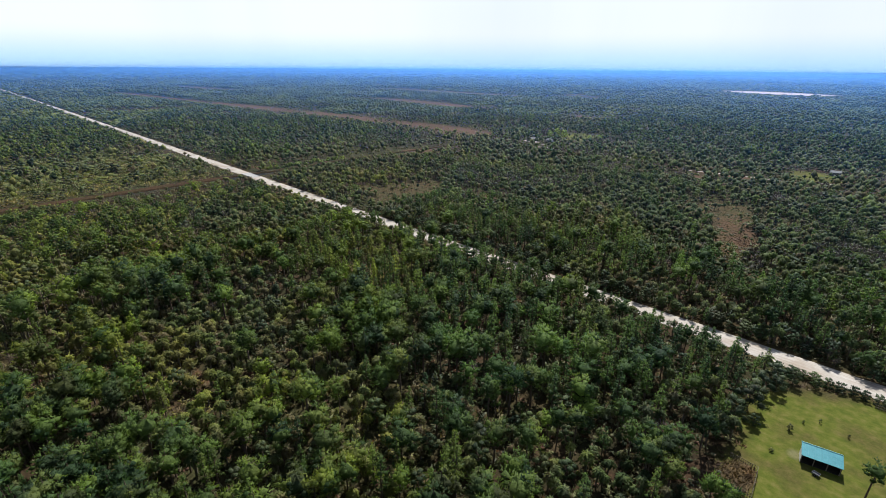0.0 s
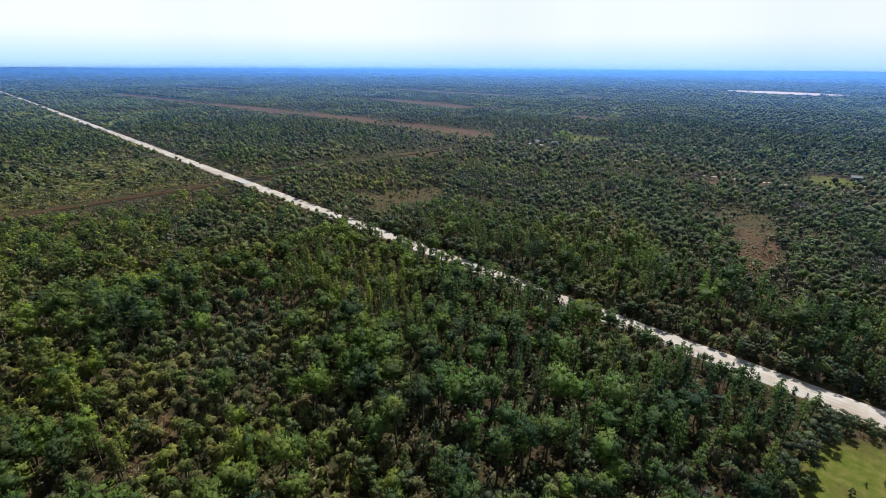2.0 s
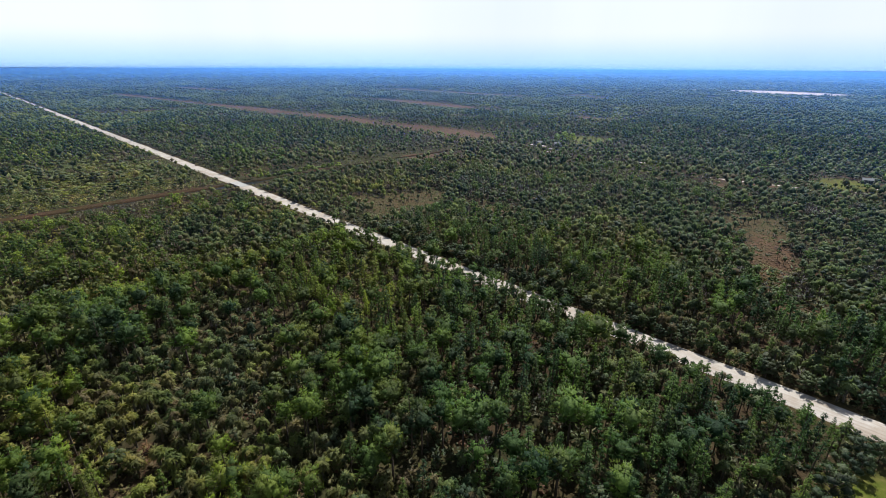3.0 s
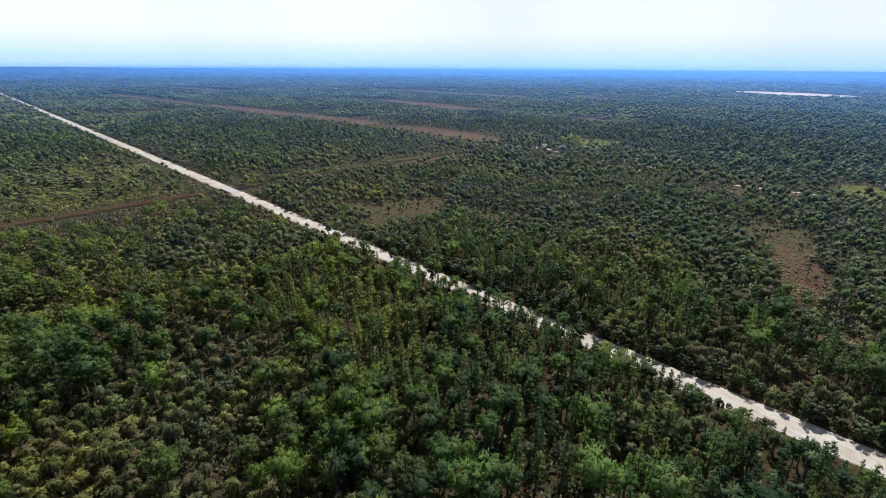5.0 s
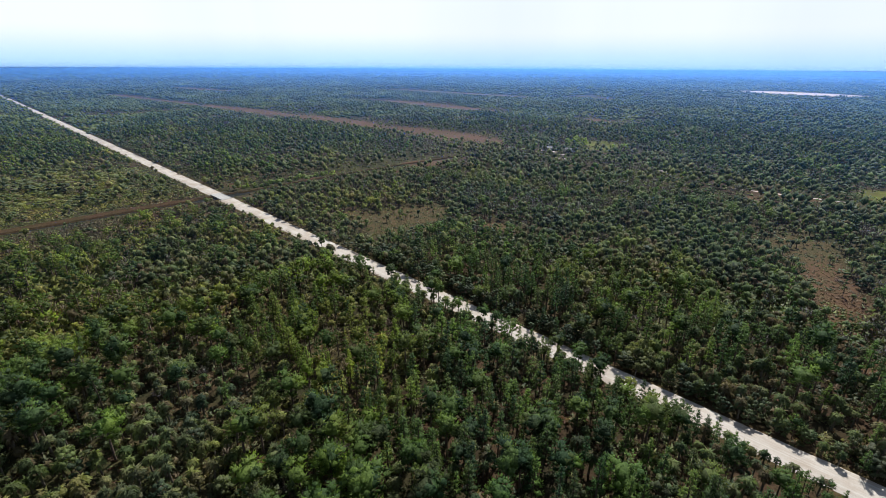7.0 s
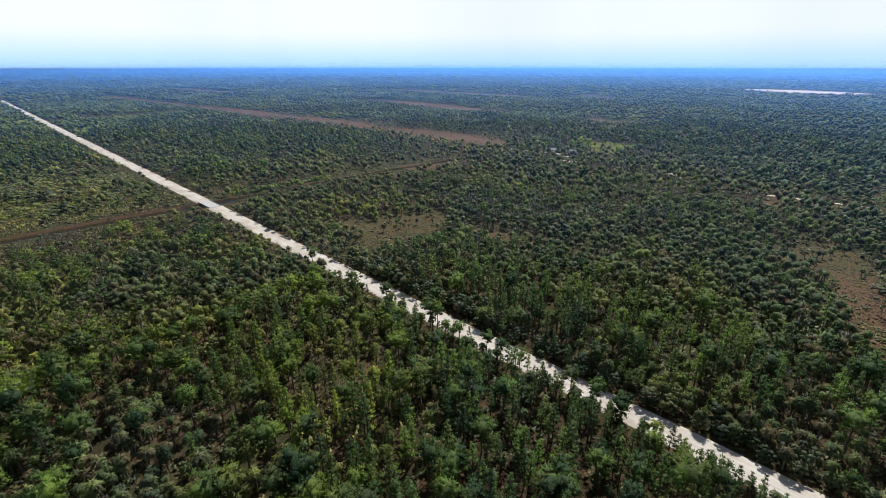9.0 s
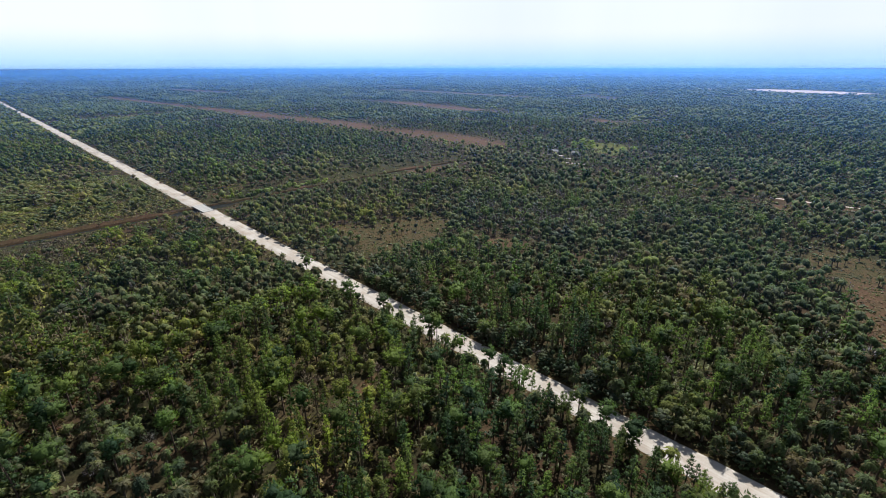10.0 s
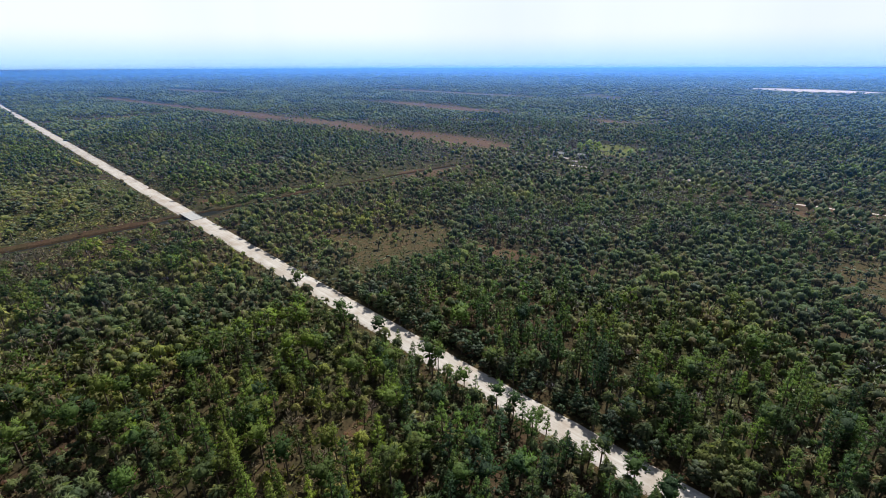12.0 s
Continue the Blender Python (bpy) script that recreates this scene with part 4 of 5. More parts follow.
# ---- the bridge over the canal ----
def make_bridge():
    root = tagged(new("road_bridge"), "low grey concrete road bridge over the dark canal", "bridge", kind="structure")
    root.location = (CANAL_X, ROAD_Y, 0)
    part("deck", box(bmesh.new(), -8.6, 8.6, -3.1, 3.1, -0.3, 0.27, 0.04), DECK, root)
    for s in (-1, 1):
        part("kerb", box(bmesh.new(), -8.6, 8.6, s * 3.2 - 0.14, s * 3.2 + 0.14, 0.0, 0.45, 0.03), CONCRETE, root)
        part("abutment", box(bmesh.new(), s * 7.6 - 0.5, s * 7.6 + 0.5, -4.0, 4.0, -2.4, -0.3, 0.03), CONCRETE, root)
        for y in (-4.3, 4.3):
            part("wing_wall", box(bmesh.new(), s * 8.6 - 1.4, s * 8.6 + 1.4, y - 0.22, y + 0.22, -1.8, 0.15, 0.03), CONCRETE, root)
    for x in (-2.6, 2.6):
        part("pier", box(bmesh.new(), x - 0.25, x + 0.25, -3.3, 3.3, -2.5, -0.3, 0.03), CONCRETE, root)


make_bridge()

# ---- woods ----
PINES, PALMS, LOWS = [pine(0, k % 2 == 1) for k in range(10)], [palm(0) for _ in range(8)], [palmetto(0) for _ in range(6)]
LEAFIES = [leafy(0) for _ in range(5)]
SHRUBS = [leafy(0, 2.0, 1.1, 0.05, 48, 0.34, 6) for _ in range(5)]
TWIGS = [twiggy(0) for _ in range(4)]
COARSE = [[palmetto(1) for _ in range(5)], [leafy(1) for _ in range(5)], [low_growth(1) for _ in range(5)], [twiggy(1) for _ in range(4)]]
MIDDLE = [[pine(1, k % 2 == 1) for k in range(10)], [palm(1) for _ in range(8)], *COARSE]
COARSER = [[pine(2, k % 2 == 1) for k in range(10)], [palm(2) for _ in range(8)], *COARSE]

gx, gy = lattice(3.45, 0, 138)
keep = rng.uniform(size=len(gx)) > np.maximum(bare(gx, gy), 0.10)
gx, gy = gx[keep], gy[keep]
kind = choose(gx, gy)
HEART = (-120.0, 140.0)


FULL = (12.0, 6.0, 1.6, 6.0, 2.0, 3.6)


def take(k, w, h, spread_w=0.22, spread_h=0.22):
    s = sized(gx[kind == k], gy[kind == k], w, h, spread_w, spread_h, FULL[k])
    order = np.argsort(np.hypot(s[:, 0] - HEART[0], (s[:, 1] - HEART[1]) * 1.3))
    return s[order]


# tall pines and palms along the near edge of the road
EDGE = np.array(((-217.3, 146.2, 1.2, 0.78), (-191.4, 147.0, 1.1, 0.45), (-169.5, 146.6, 1.25, 0.72), (-148.0, 146.8, 1.35, 0.92), (-145.2, 147.2, 1.0, 0.86), (-136.1, 147.6, 0.9, 0.6),
                 (-125.9, 148.1, 1.0, 0.62), (-120.4, 147.5, 0.9, 0.66), (-113.8, 147.3, 0.9, 0.72), (-98.8, 148.8, 1.15, 0.72), (-91.5, 147.8, 1.1, 0.74), (-85.2, 148.4, 1.0, 0.72)))
verge_x = -52 - 55 * rng.uniform(0, 1, 34) ** 1.3
verge_y = ROAD_Y - 4.7 - (0.4 + rng.uniform(0, 1, 34)) * 4.5
VERGE = np.stack([verge_x, verge_y, rng.uniform(0.6, 1.0, 34), rng.uniform(0.36, 0.66, 34) * np.clip(1.3 + verge_x / 210, 0.5, 1.1)], 1)
pines = take(0, 1.42, 0.90, 0.30, 0.26)
slim = rng.uniform(size=len(pines)) < np.where((ROAD_Y - pines[:, 1] < 62) & (pines[:, 0] > -215), 0.85, 0.25)
slim_pines = np.concatenate([VERGE, pines[slim] * (1, 1, 0.80, 1.0)])
broad_pines = pines[~slim]
singles(PINES[::2], EDGE, MATS["pine"], {1: ("trunk", ""), 0: ("crown", "")}, "pine_tree", "tall slash pine with long bare trunk at the road edge", "pine tree", "pines along the road")
PARTS = {1: ("trunk", ""), 0: ("crown", "")}
singles(PINES[1::2], slim_pines[:150], MATS["pine"], PARTS, "pine_tree", "slim upright young slash pine with a pointed green crown", "pine tree", "young pines of the flatwoods")
spread(PINES[1::2], slim_pines[150:], MATS["pine"], "pine_wood", "slim young slash pines standing close together", "pine wood")
singles(PINES[::2], broad_pines[:140], MATS["pine"], PARTS, "pine_tree", "slash pine with bare trunk and broad feathery green crown", "pine tree", "old pines of the flatwoods")
spread(PINES[::2], broad_pines[140:], MATS["pine"], "pine_wood", "slash pines with broad feathery crowns in open flatwoods", "pine wood")
palms = take(1, 1.20, 0.80, 0.34, 0.36)
singles(PALMS, palms[:290], MATS["palm"], {1: ("trunk", ""), 0: ("crown", ""), 2: ("dead_fronds", "dry brown hanging fronds")}, "cabbage_palm", "cabbage palm with rough trunk and round grey-green head", "palm tree", "palms of the flatwoods")
spread(PALMS, palms[290:], MATS["palm"], "palm_wood", "close-set cabbage palms with round grey-green heads", "palm wood")
lows = take(2, 1.15, 1.1)
singles(LOWS, lows[:120], MATS["palmetto"], {1: ("stem", ""), 0: ("crown", "")}, "saw_palmetto", "low saw palmetto clump with stiff olive-green fans", "palmetto", "palmettos of the flatwoods")
spread(LOWS, lows[120:], MATS["palmetto"], "palmetto_scrub", "low olive-green saw palmetto scrub between the pines", "palmetto scrub")
oaks = take(3, 1.0, 1.0)
singles(LEAFIES, oaks[:60], MATS["leafy"], {1: ("trunk", ""), 0: ("crown", "")}, "oak_tree", "small dark green broad-leaved tree in the woods", "tree", "broad-leaved trees of the woods")
if len(oaks) > 60:
    spread(LEAFIES, oaks[60:], MATS["leafy"], "oak_wood", "small dark broad-leaved trees among the palms", "wood")
bushes = take(4, 1.2, 1.2)
singles(SHRUBS, bushes[:120], MATS["shrub"], {1: ("stem", ""), 0: ("leaves", "")}, "shrub", "rounded green and rusty shrub in the undergrowth", "shrub", "shrubs of the undergrowth")
spread(SHRUBS, bushes[120:], MATS["shrub"], "shrub_undergrowth", "mixed green and rusty shrubs under the trees", "shrubs")
twigs = take(5, 1.1, 1.1)
spread(TWIGS, twigs, MATS["twiggy"], "bare_shrub_wood", "leafless grey-brown shrub trees among the palms", "bare shrubs")

# young palms, still nearly stemless, filling the open stands
for young, near, far in ((PALMS, 0, 132), (MIDDLE[1], 132, 215)):
    yx, yy = lattice(3.0, near, far)
    mix = share(yx, yy)
    keep = (rng.uniform(size=len(yx)) < np.where(yy < ROAD_Y, 0.62 if near == 0 else 0.45, 0.30) * np.clip(1.15 - mix[0] * 1.9, 0, 1)) & (bare(yx, yy) < 0.3)
    spread(young, sized(yx[keep], yy[keep], 1.05, 0.44, 0.3, 0.4), MATS["palm"], "young_palm_wood", "close-set young cabbage palms with short trunks", "palm wood")

# close dark growth along the far edge of the road
n_edge = 330
ex = -rng.uniform(-60, 560, n_edge)
ey = ROAD_Y + 4.6 + rng.uniform(0, 6, n_edge)
clear = (np.abs(ex - CANAL_X) > 14) & ((ex > -205) | (rng.uniform(size=n_edge) < 0.35))
ex, ey = ex[clear], ey[clear]
close = ex > -300
spread(LEAFIES, sized(ex[close], ey[close], 0.75, 0.78, 0.3, 0.4), MATS["leafy"], "roadside_thicket", "close dark green thicket along the road edge", "thicket")
spread(MIDDLE[3], sized(ex[~close], ey[~close], 0.55, 0.40, 0.3, 0.4), MATS["leafy"], "roadside_thicket", "distant dark thicket along the road edge", "thicket")

# the same woods behind and below the flight
bx, by = lattice(8.0, 0, 260, 400)
turned = np.abs((np.degrees(np.arctan2(by - 36, bx + 35)) - (90 + TURN) + 180) % 360 - 180)
keep = (turned > 64 + 2600 / np.maximum(np.hypot(bx + 35, by - 36), 20)) & (rng.uniform(size=len(bx)) > bare(bx, by))
bx, by = bx[keep], by[keep]
back = choose(bx, by)
spread(COARSER[0], sized(bx[back == 0], by[back == 0], 0.95, 0.9, full=12.0), MATS["pine"], "pine_wood", "slash pines behind the clearing", "pine wood")
spread(COARSER[1], sized(bx[back != 0], by[back != 0], 1.1, 0.9), MATS["palm"], "palm_wood", "cabbage palms behind the clearing", "palm wood")

# undergrowth between the near trees
ux, uy = lattice(2.25, 0, 180)
o = bare(ux, uy)
keep = (rng.uniform(size=len(ux)) > np.maximum(o * 0.8, 0.36)) & (o < 0.999)
ux, uy = ux[keep], uy[keep]
which = field(ux, uy, 14, 41) * 0.5 + rng.uniform(size=len(ux)) * 0.5
spread(MIDDLE[2], sized(ux[which < 0.5], uy[which < 0.5], 1.35, 1.25), MATS["palmetto"], "palmetto_undergrowth", "low palmetto fans covering the ground under the trees", "undergrowth")
spread([low_growth(0) for _ in range(6)], sized(ux[which >= 0.5], uy[which >= 0.5], 1.3, 1.2), MATS["shrub"], "brush_undergrowth", "low green and brown brush under the trees", "undergrowth")

# dry grass in the clearings, on the verges and the canal's banks
tx, ty = lattice(1.45, 30, 330)
o = bare(tx, ty)
keep = (o > 0.25) & (np.abs(ty - ROAD_Y) > 3.7) & (np.abs(tx - canal_x(ty)) > 2.6) & (oval(tx, ty, *LAWNS[0][:4]) > 1.0) & (oval(tx, ty, *LAWNS[1][:4]) > 1.0) & (rng.uniform(size=len(tx)) < 0.75)
tx, ty = tx[keep], ty[keep]
pale = np.zeros(len(tx), bool)
for c in CLEARINGS:
    if c[5] == "tan":
        pale |= oval(tx, ty, *c[:5]) < 1.3
brushy = (field(tx, ty, 9, 61) * 0.6 + field(tx, ty, 3.5, 62) * 0.4 > 0.52) & (np.abs(tx - canal_x(ty)) > 11) & (np.abs(ty - ROAD_Y) > 8)
spread([low_growth(1) for _ in range(6)], sized(tx[brushy], ty[brushy], 0.9, 0.8), [PALMETTO], "clearing_brush", "low olive brush scattered over the clearings", "brush")
pale, tx, ty = pale[~brushy] | (field(tx, ty, 6, 63)[~brushy] > 0.55), tx[~brushy], ty[~brushy]
spread([tussock() for _ in range(6)], sized(tx[pale], ty[pale], 1.5, 1.0), [STRAW], "dry_grass", "tufts of straw-coloured grass in the clearings", "dry grass")
spread([tussock() for _ in range(6)], sized(tx[~pale], ty[~pale], 1.4, 1.0), [DRY], "dry_grass", "tufts of dry reddish-brown grass in the clearings", "dry grass")

# the middle distance, in two belts
for belt, step, near, far, swell in ((MIDDLE, 3.35, 138, 305, 1.2), (COARSER, 5.0, 305, 700, 1.50)):
    mx, my = lattice(step, near, far)
    keep = rng.uniform(size=len(mx)) > np.maximum(bare(mx, my), 0.04 + 0.4 * np.clip((field(mx, my, 24, 81) - 0.66) * 4, 0, 1))
    mx, my = mx[keep], my[keep]
    kind = choose(mx, my)
    for k, (key, w, h, name, label) in enumerate((("pine", 0.84, 0.86, "pine_wood", "distant slash pines standing above palm scrub"), ("palm", 1.04, 0.60, "palm_wood", "distant close-set cabbage palms"),
                                                  ("palmetto", 1.3, 1.2, "palmetto_scrub", "distant palmetto scrub"), ("leafy", 0.9, 0.85, "oak_wood", "distant dark broad-leaved trees"),
                                                  ("shrub", 1.3, 1.3, "shrub_undergrowth", "distant green and rusty shrubs"), ("twiggy", 1.2, 1.55, "bare_shrub_wood", "distant leafless grey shrub trees"))):
        if k == 0 and belt is MIDDLE:
            broad = (kind == 0) & (my < ROAD_Y) & (mx > CANAL_X)
            spread(belt[0][::2], sized(mx[broad], my[broad], w * swell * 1.25, h * 0.80, 0.32, 0.30, 12.0), MATS["pine"], name, "broad-crowned slash pines over palmetto scrub", "distant woods")
            kind = np.where(broad, -1, kind)
        spread(belt[k], sized(mx[kind == k], my[kind == k], w * swell, h * (0.86 if belt is COARSER and k == 1 else 1.0), 0.46 if k == 1 else 0.34, 0.42, FULL[k]), MATS[key], name, label, "distant woods")

# low scrub beneath the distant trees, its leaf colour brightened to lift shaded gaps
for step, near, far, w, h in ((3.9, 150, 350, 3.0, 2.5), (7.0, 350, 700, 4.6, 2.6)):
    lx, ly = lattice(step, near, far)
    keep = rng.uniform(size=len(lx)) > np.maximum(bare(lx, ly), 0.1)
    spread([low_growth(0 if far < 500 else 1) for _ in range(6)], sized(lx[keep], ly[keep], w, h), [PRAIRIE_BRIGHTENED], "distant_scrub", "low olive scrub beneath the distant trees, its colour brightened for the distance", "scrub")

FAR_PINE, FAR_PALM = [far_crown(8.6, 1.7, 2.5) for _ in range(8)], [far_crown(3.8, 3.1, -0.4) for _ in range(8)]

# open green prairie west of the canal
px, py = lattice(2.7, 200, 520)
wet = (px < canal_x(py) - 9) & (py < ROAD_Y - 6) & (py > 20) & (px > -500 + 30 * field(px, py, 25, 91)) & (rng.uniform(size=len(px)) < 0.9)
spread([low_growth(0) for _ in range(6)], sized(px[wet], py[wet], 1.4, 1.2), [PRAIRIE_BRIGHTENED], "prairie_scrub", "low fresh green scrub on the open prairie", "scrub")

# straight lines of tall trees along the far fields
for x0, y0, x1, y1 in ((-1130, 398, -1560, 362), (-1385, 646, -1720, 592), (-860, 745, -1140, 640)):
    k = int(math.hypot(x1 - x0, y1 - y0) / 7)
    u = np.linspace(0, 1, k)
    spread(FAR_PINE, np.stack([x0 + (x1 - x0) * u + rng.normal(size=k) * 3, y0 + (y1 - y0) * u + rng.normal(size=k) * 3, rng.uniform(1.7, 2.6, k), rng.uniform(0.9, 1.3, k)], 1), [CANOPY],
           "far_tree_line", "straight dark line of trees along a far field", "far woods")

# far woods, in three ever coarser belts
for step, near, far, grow in ((8.0, 700, 1300, 1.36), (15.5, 1300, 2300, 2.7), (46, 2300, 4990, 8.5)):
    fx, fy = lattice(step, near, far, 56)
    keep = (rng.uniform(size=len(fx)) > bare(fx, fy)) & (field(fx, fy, 55, 51) + field(fx, fy, 190, 52) * 0.6 > 0.34)
    fx, fy = fx[keep], fy[keep]
    isp = rng.uniform(size=len(fx)) < np.clip(0.06 + 1.5 * (field(fx, fy, 120, 53) * 0.5 + field(fx, fy, 45, 54) * 0.5 - 0.32), 0.04, 0.8)
    up = 0.95 if grow < 3 else 1.1
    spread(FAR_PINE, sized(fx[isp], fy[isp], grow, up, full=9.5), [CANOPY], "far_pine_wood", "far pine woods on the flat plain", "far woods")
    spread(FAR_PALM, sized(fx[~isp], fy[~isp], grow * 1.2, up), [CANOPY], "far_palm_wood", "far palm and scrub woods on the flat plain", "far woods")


# ---- the homestead beside the road ----
def make_shed():
    """Open-fronted shed, 7.2 m by 3.8 m, under one slope of ribbed teal roofing."""
    root = tagged(new("shed"), "open-fronted dark shed with a ribbed teal metal roof on the lawn", "shed")
    L, D, F, B = 3.45, 1.4, 2.2, 2.8
    slope = math.atan2(B - F, 2 * D)
    for i in range(12):
        x0 = -L - 0.15 + i * (2 * L + 0.3) / 12
        bm = box(bmesh.new(), x0 + 0.012, x0 + 0.6125, -D - 0.45, D + 0.35, -0.03, 0.03)
        box(bm, x0 + 0.02, x0 + 0.07, -D - 0.45, D + 0.35, 0.03, 0.075)
        box(bm, x0 + 0.30, x0 + 0.33, -D - 0.45, D + 0.35, 0.03, 0.055)
        bmesh.ops.transform(bm, matrix=Matrix.Translation((0, 0, (F + B) / 2 + 0.08)) @ Matrix.Rotation(slope, 4, "X"), verts=bm.verts)
        part("roof_panel", bm, TEAL, root)
    bm = box(bmesh.new(), -L - 0.2, L + 0.2, D + 0.36, D + 0.48, B + 0.02, B + 0.34, 0.02)
    part("ridge_cap", bm, TEAL_LIGHT, root, "pale teal metal edge trim")
    for x in (-L + 0.1, -L / 3, L / 3, L - 0.1):
        part("post", box(bmesh.new(), x - 0.07, x + 0.07, -D + 0.02, -D + 0.16, -0.3, F, 0.01), TIMBER, root)
        part("post", box(bmesh.new(), x - 0.07, x + 0.07, D - 0.16, D - 0.02, -0.3, B, 0.01), TIMBER, root)
    for y, z in ((-D + 0.09, F), (D - 0.09, B)):
        part("beam", box(bmesh.new(), -L, L, y - 0.05, y + 0.05, z - 0.18, z, 0.01), TIMBER, root)
    for i in range(18):
        x = -L + i * 2 * L / 18
        part("board", box(bmesh.new(), x + 0.006, x + 0.394, D - 0.02, D + 0.01 + 0.01 * (i % 2), 0.02, B - 0.02), DARK, root)
    for i in range(9):
        y = -D + i * 2 * D / 9
        z = F + (B - F) * i / 9 - 0.06
        part("board", box(bmesh.new(), L - 0.02, L + 0.01, y + 0.006, y + 2 * D / 9 - 0.006, 0.02, z), DARK, root)
        part("siding_panel", box(bmesh.new(), -L - 0.01, -L + 0.02, y + 0.006, y + 2 * D / 9 - 0.006, 0.02, z), WHITE, root, "white metal siding")
    # Floor slab coloured near-black to paint the shade under the roof.
    part("shade_dark_floor", box(bmesh.new(), -L, L, -D, D, -0.05, 0.03), DARK, root)
    root.matrix_basis = pose(5.25, 112.2, 0, 0, 0, 10)


make_shed()


def make_cart():
    root = tagged(new("garden_cart"), "small grey metal garden cart standing on the lawn by the shed", "cart")
    bm = box(bmesh.new(), -0.8, 0.8, -0.5, 0.5, 0.42, 0.48)
    for x0, x1, y0, y1 in ((-0.8, 0.8, -0.5, -0.46), (-0.8, 0.8, 0.46, 0.5), (-0.8, -0.76, -0.46, 0.46), (0.76, 0.8, -0.46, 0.46)):
        box(bm, x0, x1, y0, y1, 0.48, 0.82)
    part("tub", bm, GREY_METAL, root)
    for y in (-0.58, 0.58):
        wheel = part("wheel", rod(bmesh.new(), (0, y - 0.07, 0.3), (0, y + 0.07, 0.3), 0.3, sides=16), RUBBER, root)
        part("hub", rod(bmesh.new(), (0, y - 0.08, 0.3), (0, y + 0.08, 0.3), 0.1, sides=10), GREY_METAL, wheel)
    part("axle", rod(bmesh.new(), (0, -0.6, 0.3), (0, 0.6, 0.3), 0.03), GREY_METAL, root)
    part("drawbar", rod(bmesh.new(), (0.75, 0, 0.45), (1.6, 0, 0.08), 0.03), GREY_METAL, root)
    root.matrix_basis = pose(5.2, 108.2, 0, 0, 0, -12) @ Matrix.Diagonal((0.85, 0.85, 0.85, 1))


make_cart()


def make_picket_fence(points, step, high, label):
    root = tagged(new("picket_fence"), label, "fence")
    for (x0, y0), (x1, y1) in zip(points, points[1:]):
        long = math.hypot(x1 - x0, y1 - y0)
        turn = math.atan2(y1 - y0, x1 - x0)
        for z in (0.35, high - 0.2):
            bm = box(bmesh.new(), 0, long, 0.03, 0.075, z - 0.05, z + 0.05)
            bmesh.ops.transform(bm, matrix=Matrix.Translation((x0, y0, 0)) @ Matrix.Rotation(turn, 4, "Z"), verts=bm.verts)
            part("rail", bm, TIMBER, root)
        for k in range(int(long / step)):
            u = (k + 0.5) * step
            top = high * rng.uniform(0.9, 1.08)
            bm = box(bmesh.new(), u - 0.06, u + 0.06, -0.02, 0.028, -0.1, top)
            bmesh.ops.transform(bm, matrix=Matrix.Translation((x0, y0, 0)) @ Matrix.Rotation(turn, 4, "Z"), verts=bm.verts)
            part("picket", bm, TIMBER, root)


make_picket_fence(((-9.3, 101.4), (-3.9, 101.0), (-3.2, 92.4), (-8.6, 91.6)), 0.42, 1.25, "weathered wooden picket fence round a dry garden plot")
make_picket_fence(((12.5, 144.2), (30.0, 144.2)), 0.5, 1.2, "weathered wooden picket fence along the road verge")

# clipped bushes between lawn and road
HEDGES = [leafy(0, 2.8, 1.25, 0.02, 330, 0.27) for _ in range(4)]
row = np.array([(-8.4 + 2.7 * i + rng.uniform(-0.5, 0.5), 146.2 + rng.uniform(-0.4, 0.4), rng.uniform(0.95, 1.3), rng.uniform(0.75, 1.1)) for i in range(18)])
singles(HEDGES, row, [OAK, BARK], {1: ("stem", ""), 0: ("leaves", "")}, "hedge_bush", "dark green rounded bush in the roadside hedge row", "bush", "hedge between lawn and road")

# larger trees round the lawn
BIG = [leafy(0, 8.5, 3.4, 0.18, 640, 0.46) for _ in range(3)]
singles(BIG, np.array(((-10.5, 121.5, 1.0, 1.0), (-12.5, 113.0, 0.95, 0.9), (-13.5, 105.0, 0.9, 0.85), (-10.0, 130.0, 0.8, 0.8), (-8.0, 138.5, 0.75, 0.7), (-4.2, 141.2, 0.6, 0.6), (-6.8, 134.0, 0.65, 0.65), (0.6, 143.2, 0.4, 0.4), (-8.0, 115.5, 0.45, 0.4))),
        [OAK, BARK], {1: ("trunk", ""), 0: ("crown", "")}, "live_oak", "spreading dark live oak at the edge of the lawn", "tree", "oaks round the lawn")
singles(PINES[:3], np.array(((13.2, 108.2, 1.1, 0.70), (31.0, 126.0, 1.2, 0.8), (38.0, 104.0, 1.3, 0.8))), MATS["pine"], {1: ("trunk", ""), 0: ("crown", "")},
        "lawn_pine", "young pine standing alone on the mown lawn", "pine tree", "pines on the lawn")
SAPLINGS = [leafy(0, 1.5, 0.55, 0.05, 150, 0.2, 9) for _ in range(3)]
singles(SAPLINGS, np.array(((-1.3, 120.0, 1.2, 1.2), (3.5, 128.0, 0.6, 0.8), (0.6, 125.0, 0.5, 0.6), (9.0, 126.5, 0.5, 0.7), (-3.0, 109.5, 0.9, 0.6))), MATS["shrub"], {1: ("stem", ""), 0: ("leaves", "")},
        "lawn_shrub", "small young shrub planted in the lawn", "shrub", "young shrubs in the lawn")
qx, qy = np.meshgrid(np.arange(-8.6, -4.0, 0.42), np.arange(92.6, 100.6, 1.5))
qx, qy = qx.ravel() + rng.uniform(-0.15, 0.15, qx.size), qy.ravel() + rng.uniform(-0.2, 0.2, qx.size)
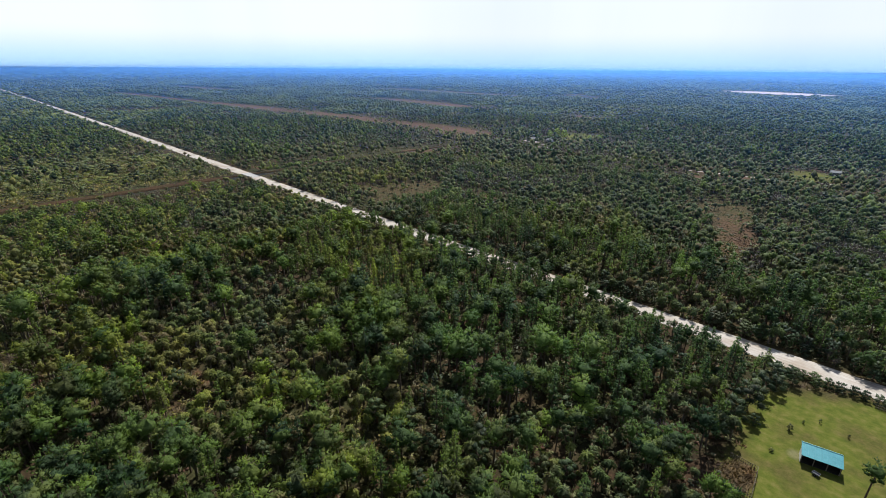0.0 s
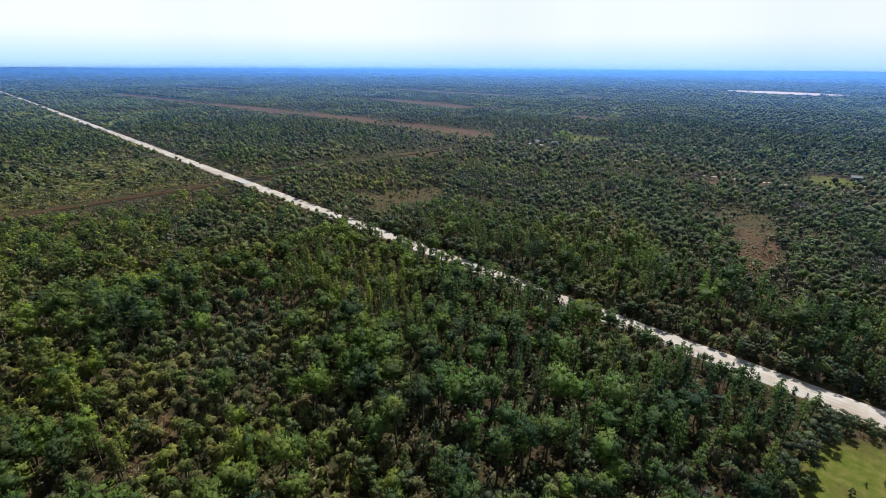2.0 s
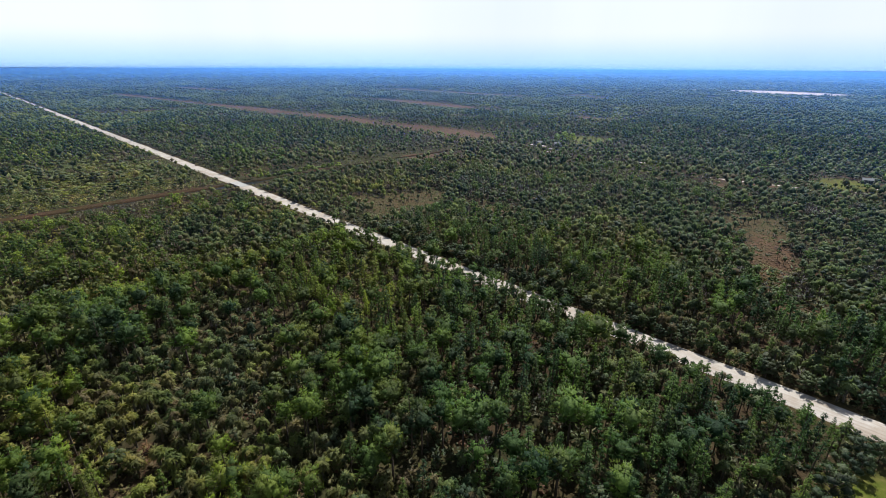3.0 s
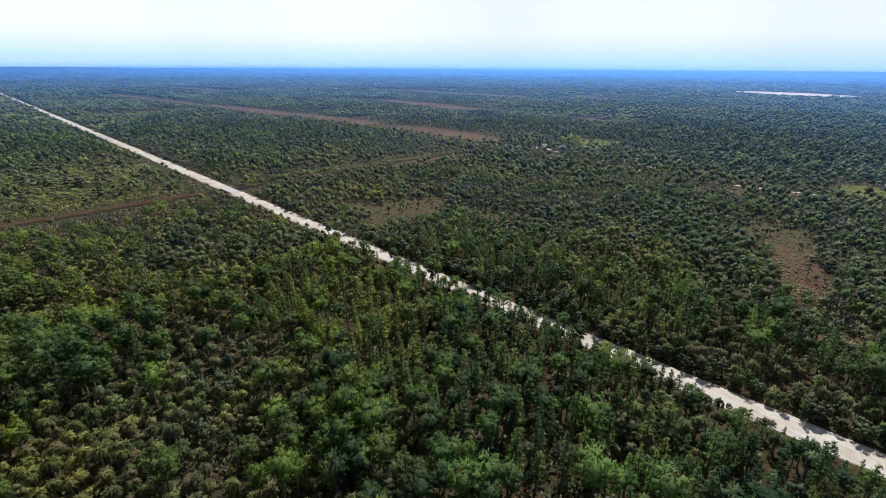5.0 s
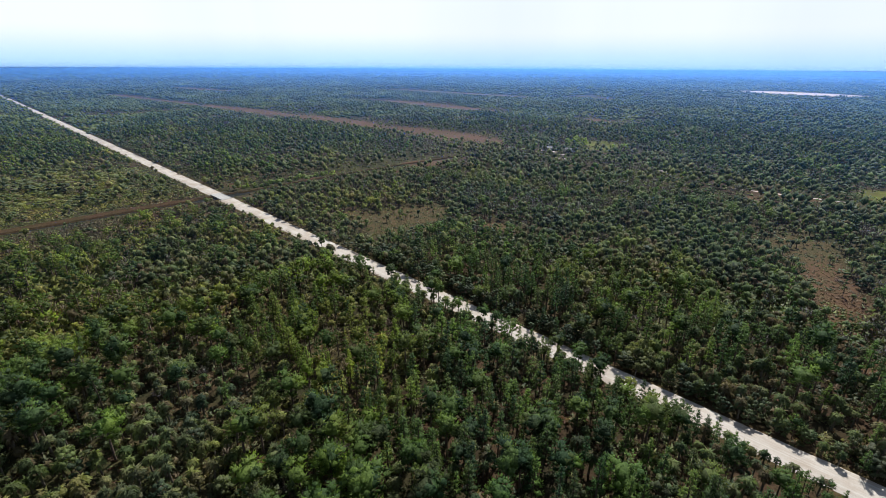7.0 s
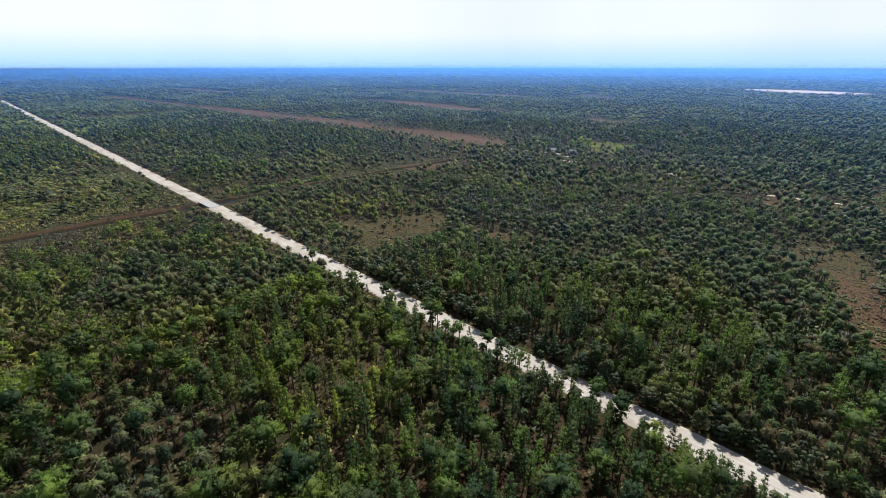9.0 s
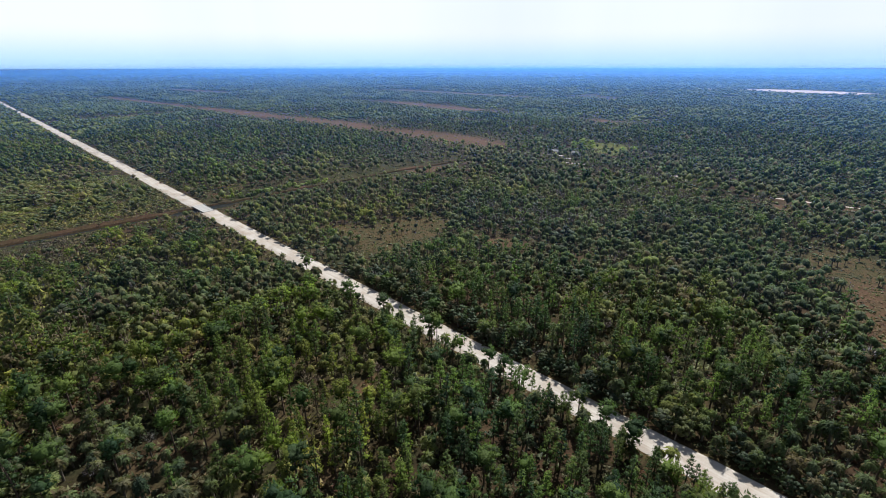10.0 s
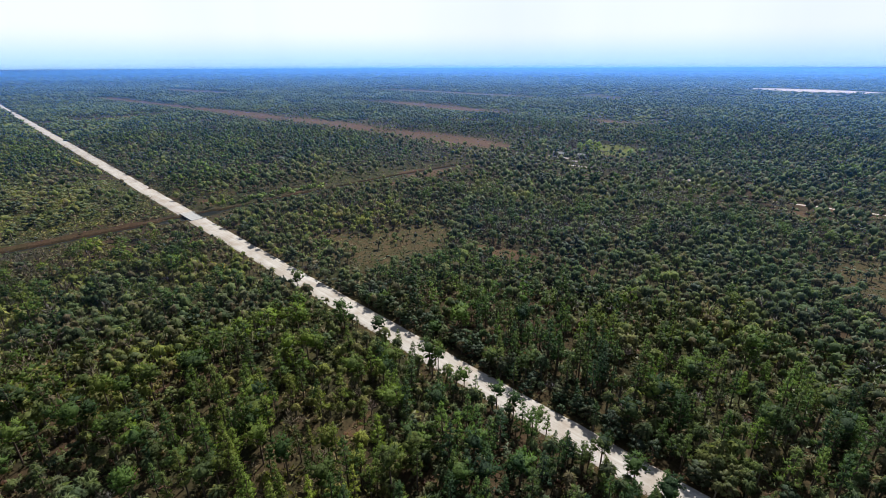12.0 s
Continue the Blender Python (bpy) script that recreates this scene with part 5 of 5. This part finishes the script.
spread([tussock() for _ in range(4)], np.stack([qx, qy, rng.uniform(1.2, 1.7, qx.size), rng.uniform(1.0, 1.6, qx.size)], 1), [STRAW], "dry_garden_plants", "dead tan plants in a fenced garden plot", "dry plants")


# ---- far houses in their clearings ----
def make_house(x, y, turn, long, deep, wall_mat, roof_mat, label):
    root = tagged(new("house"), label, "house")
    h, r = 2.7, 1.3
    bm = bmesh.new()
    box(bm, -long / 2, long / 2, -deep / 2, deep / 2, -0.2, h)
    part("wall", bm, wall_mat, root)
    for s in (-1, 1):
        a = math.atan2(r, deep / 2 + 0.4)
        t = box(bmesh.new(), -long / 2 - 0.4, long / 2 + 0.4, 0, math.hypot(r, deep / 2 + 0.4), 0, 0.1)
        m = Matrix.Translation((0, s * (deep / 2 + 0.4), h - 0.05)) @ Matrix.Rotation(0 if s < 0 else math.pi, 4, "Z") @ Matrix.Rotation(a, 4, "X")
        bmesh.ops.transform(t, matrix=m, verts=t.verts)
        part("roof", t, roof_mat, root)
    for s in (-1, 1):
        g = bmesh.new()
        g.faces.new([g.verts.new((s * (long / 2 - 0.01), yy, zz)) for yy, zz in ((-deep / 2, h), (deep / 2, h), (0, h + r * 0.9))])
        bmesh.ops.solidify(g, geom=g.faces[:], thickness=0.12)
        part("gable", g, wall_mat, root)
    for i in range(3):
        xx = -long / 2 + long * (i + 0.5) / 3
        w = part("window", box(bmesh.new(), xx - 0.5, xx + 0.5, -deep / 2 - 0.04, -deep / 2 + 0.02, 1.0, 2.0), WHITE, root)
        part("pane", box(bmesh.new(), xx - 0.42, xx + 0.42, -deep / 2 - 0.055, -deep / 2 - 0.03, 1.08, 1.92), WATER, w)
    part("door", box(bmesh.new(), long / 6 - 0.45, long / 6 + 0.45, -deep / 2 - 0.05, -deep / 2 + 0.02, 0, 2.05), DARK, root)
    root.matrix_basis = pose(x, y, 0, 0, 0, turn)


make_house(-30, 470, 12, 6.2, 4.2, GREY_METAL, GREY_METAL, "grey metal-roofed house in a small grassy clearing")
make_house(-292, 446, 20, 9, 5, CONCRETE, CONCRETE, "pale grey-roofed house among pines by a sandy yard")
make_house(-272, 452, -8, 7, 4, WHITE, CONCRETE, "small pale outbuilding among pines by a sandy yard")

# fresh green bushes along the canal's north bank, and a few large dark oaks among the palms
BANK = [leafy(0, 2.6, 2.3, 0.02, 120, 0.42) for _ in range(4)]
reach = np.cumsum(rng.uniform(1.6, 4.4, 26)) + 168
bank_row = np.stack([canal_x(reach) - 5.5 - rng.uniform(0, 1, 26) ** 1.4 * 11, reach, rng.uniform(0.6, 1.35, 26), rng.uniform(0.5, 1.15, 26)], 1)
singles(BANK, bank_row, [BANK_LEAF, BARK], {1: ("stem", ""), 0: ("leaves", "")}, "bank_bush", "dense fresh green bush on the canal bank", "bush", "bushes on the canal bank")
singles(BIG, np.array(((-243, 344, 1.1, 1.1), (-238, 349, 0.9, 1.0), (-190, 240, 0.6, 0.6), (-62, 190, 0.7, 0.8))), [OAK, BARK], {1: ("trunk", ""), 0: ("crown", "")},
        "wild_oak", "large dark oak standing out above the palm scrub", "tree", "oaks among the palms")
singles(BANK, np.array(((-54, 352, 2.4, 1.7), (-42, 345, 2.2, 1.5), (-58, 347, 1.5, 1.2), (-36, 338, 1.4, 1.1))), [BANK_LEAF, BARK], {1: ("stem", ""), 0: ("leaves", "")},
        "green_bush", "broad light green bush among the grey-green palms", "bush", "light green bushes past the clearing")
singles(BIG, np.array(((-285, 486, 1.3, 1.25), (-277, 489, 1.1, 1.1), (-290, 479, 1.0, 1.0), (-246, 489, 0.8, 0.75), (-238, 497, 0.9, 0.8))), [FRESH, BARK], {1: ("trunk", ""), 0: ("crown", "")},
        "yard_tree", "bright green round tree in the far yard", "tree", "trees of the far yard")
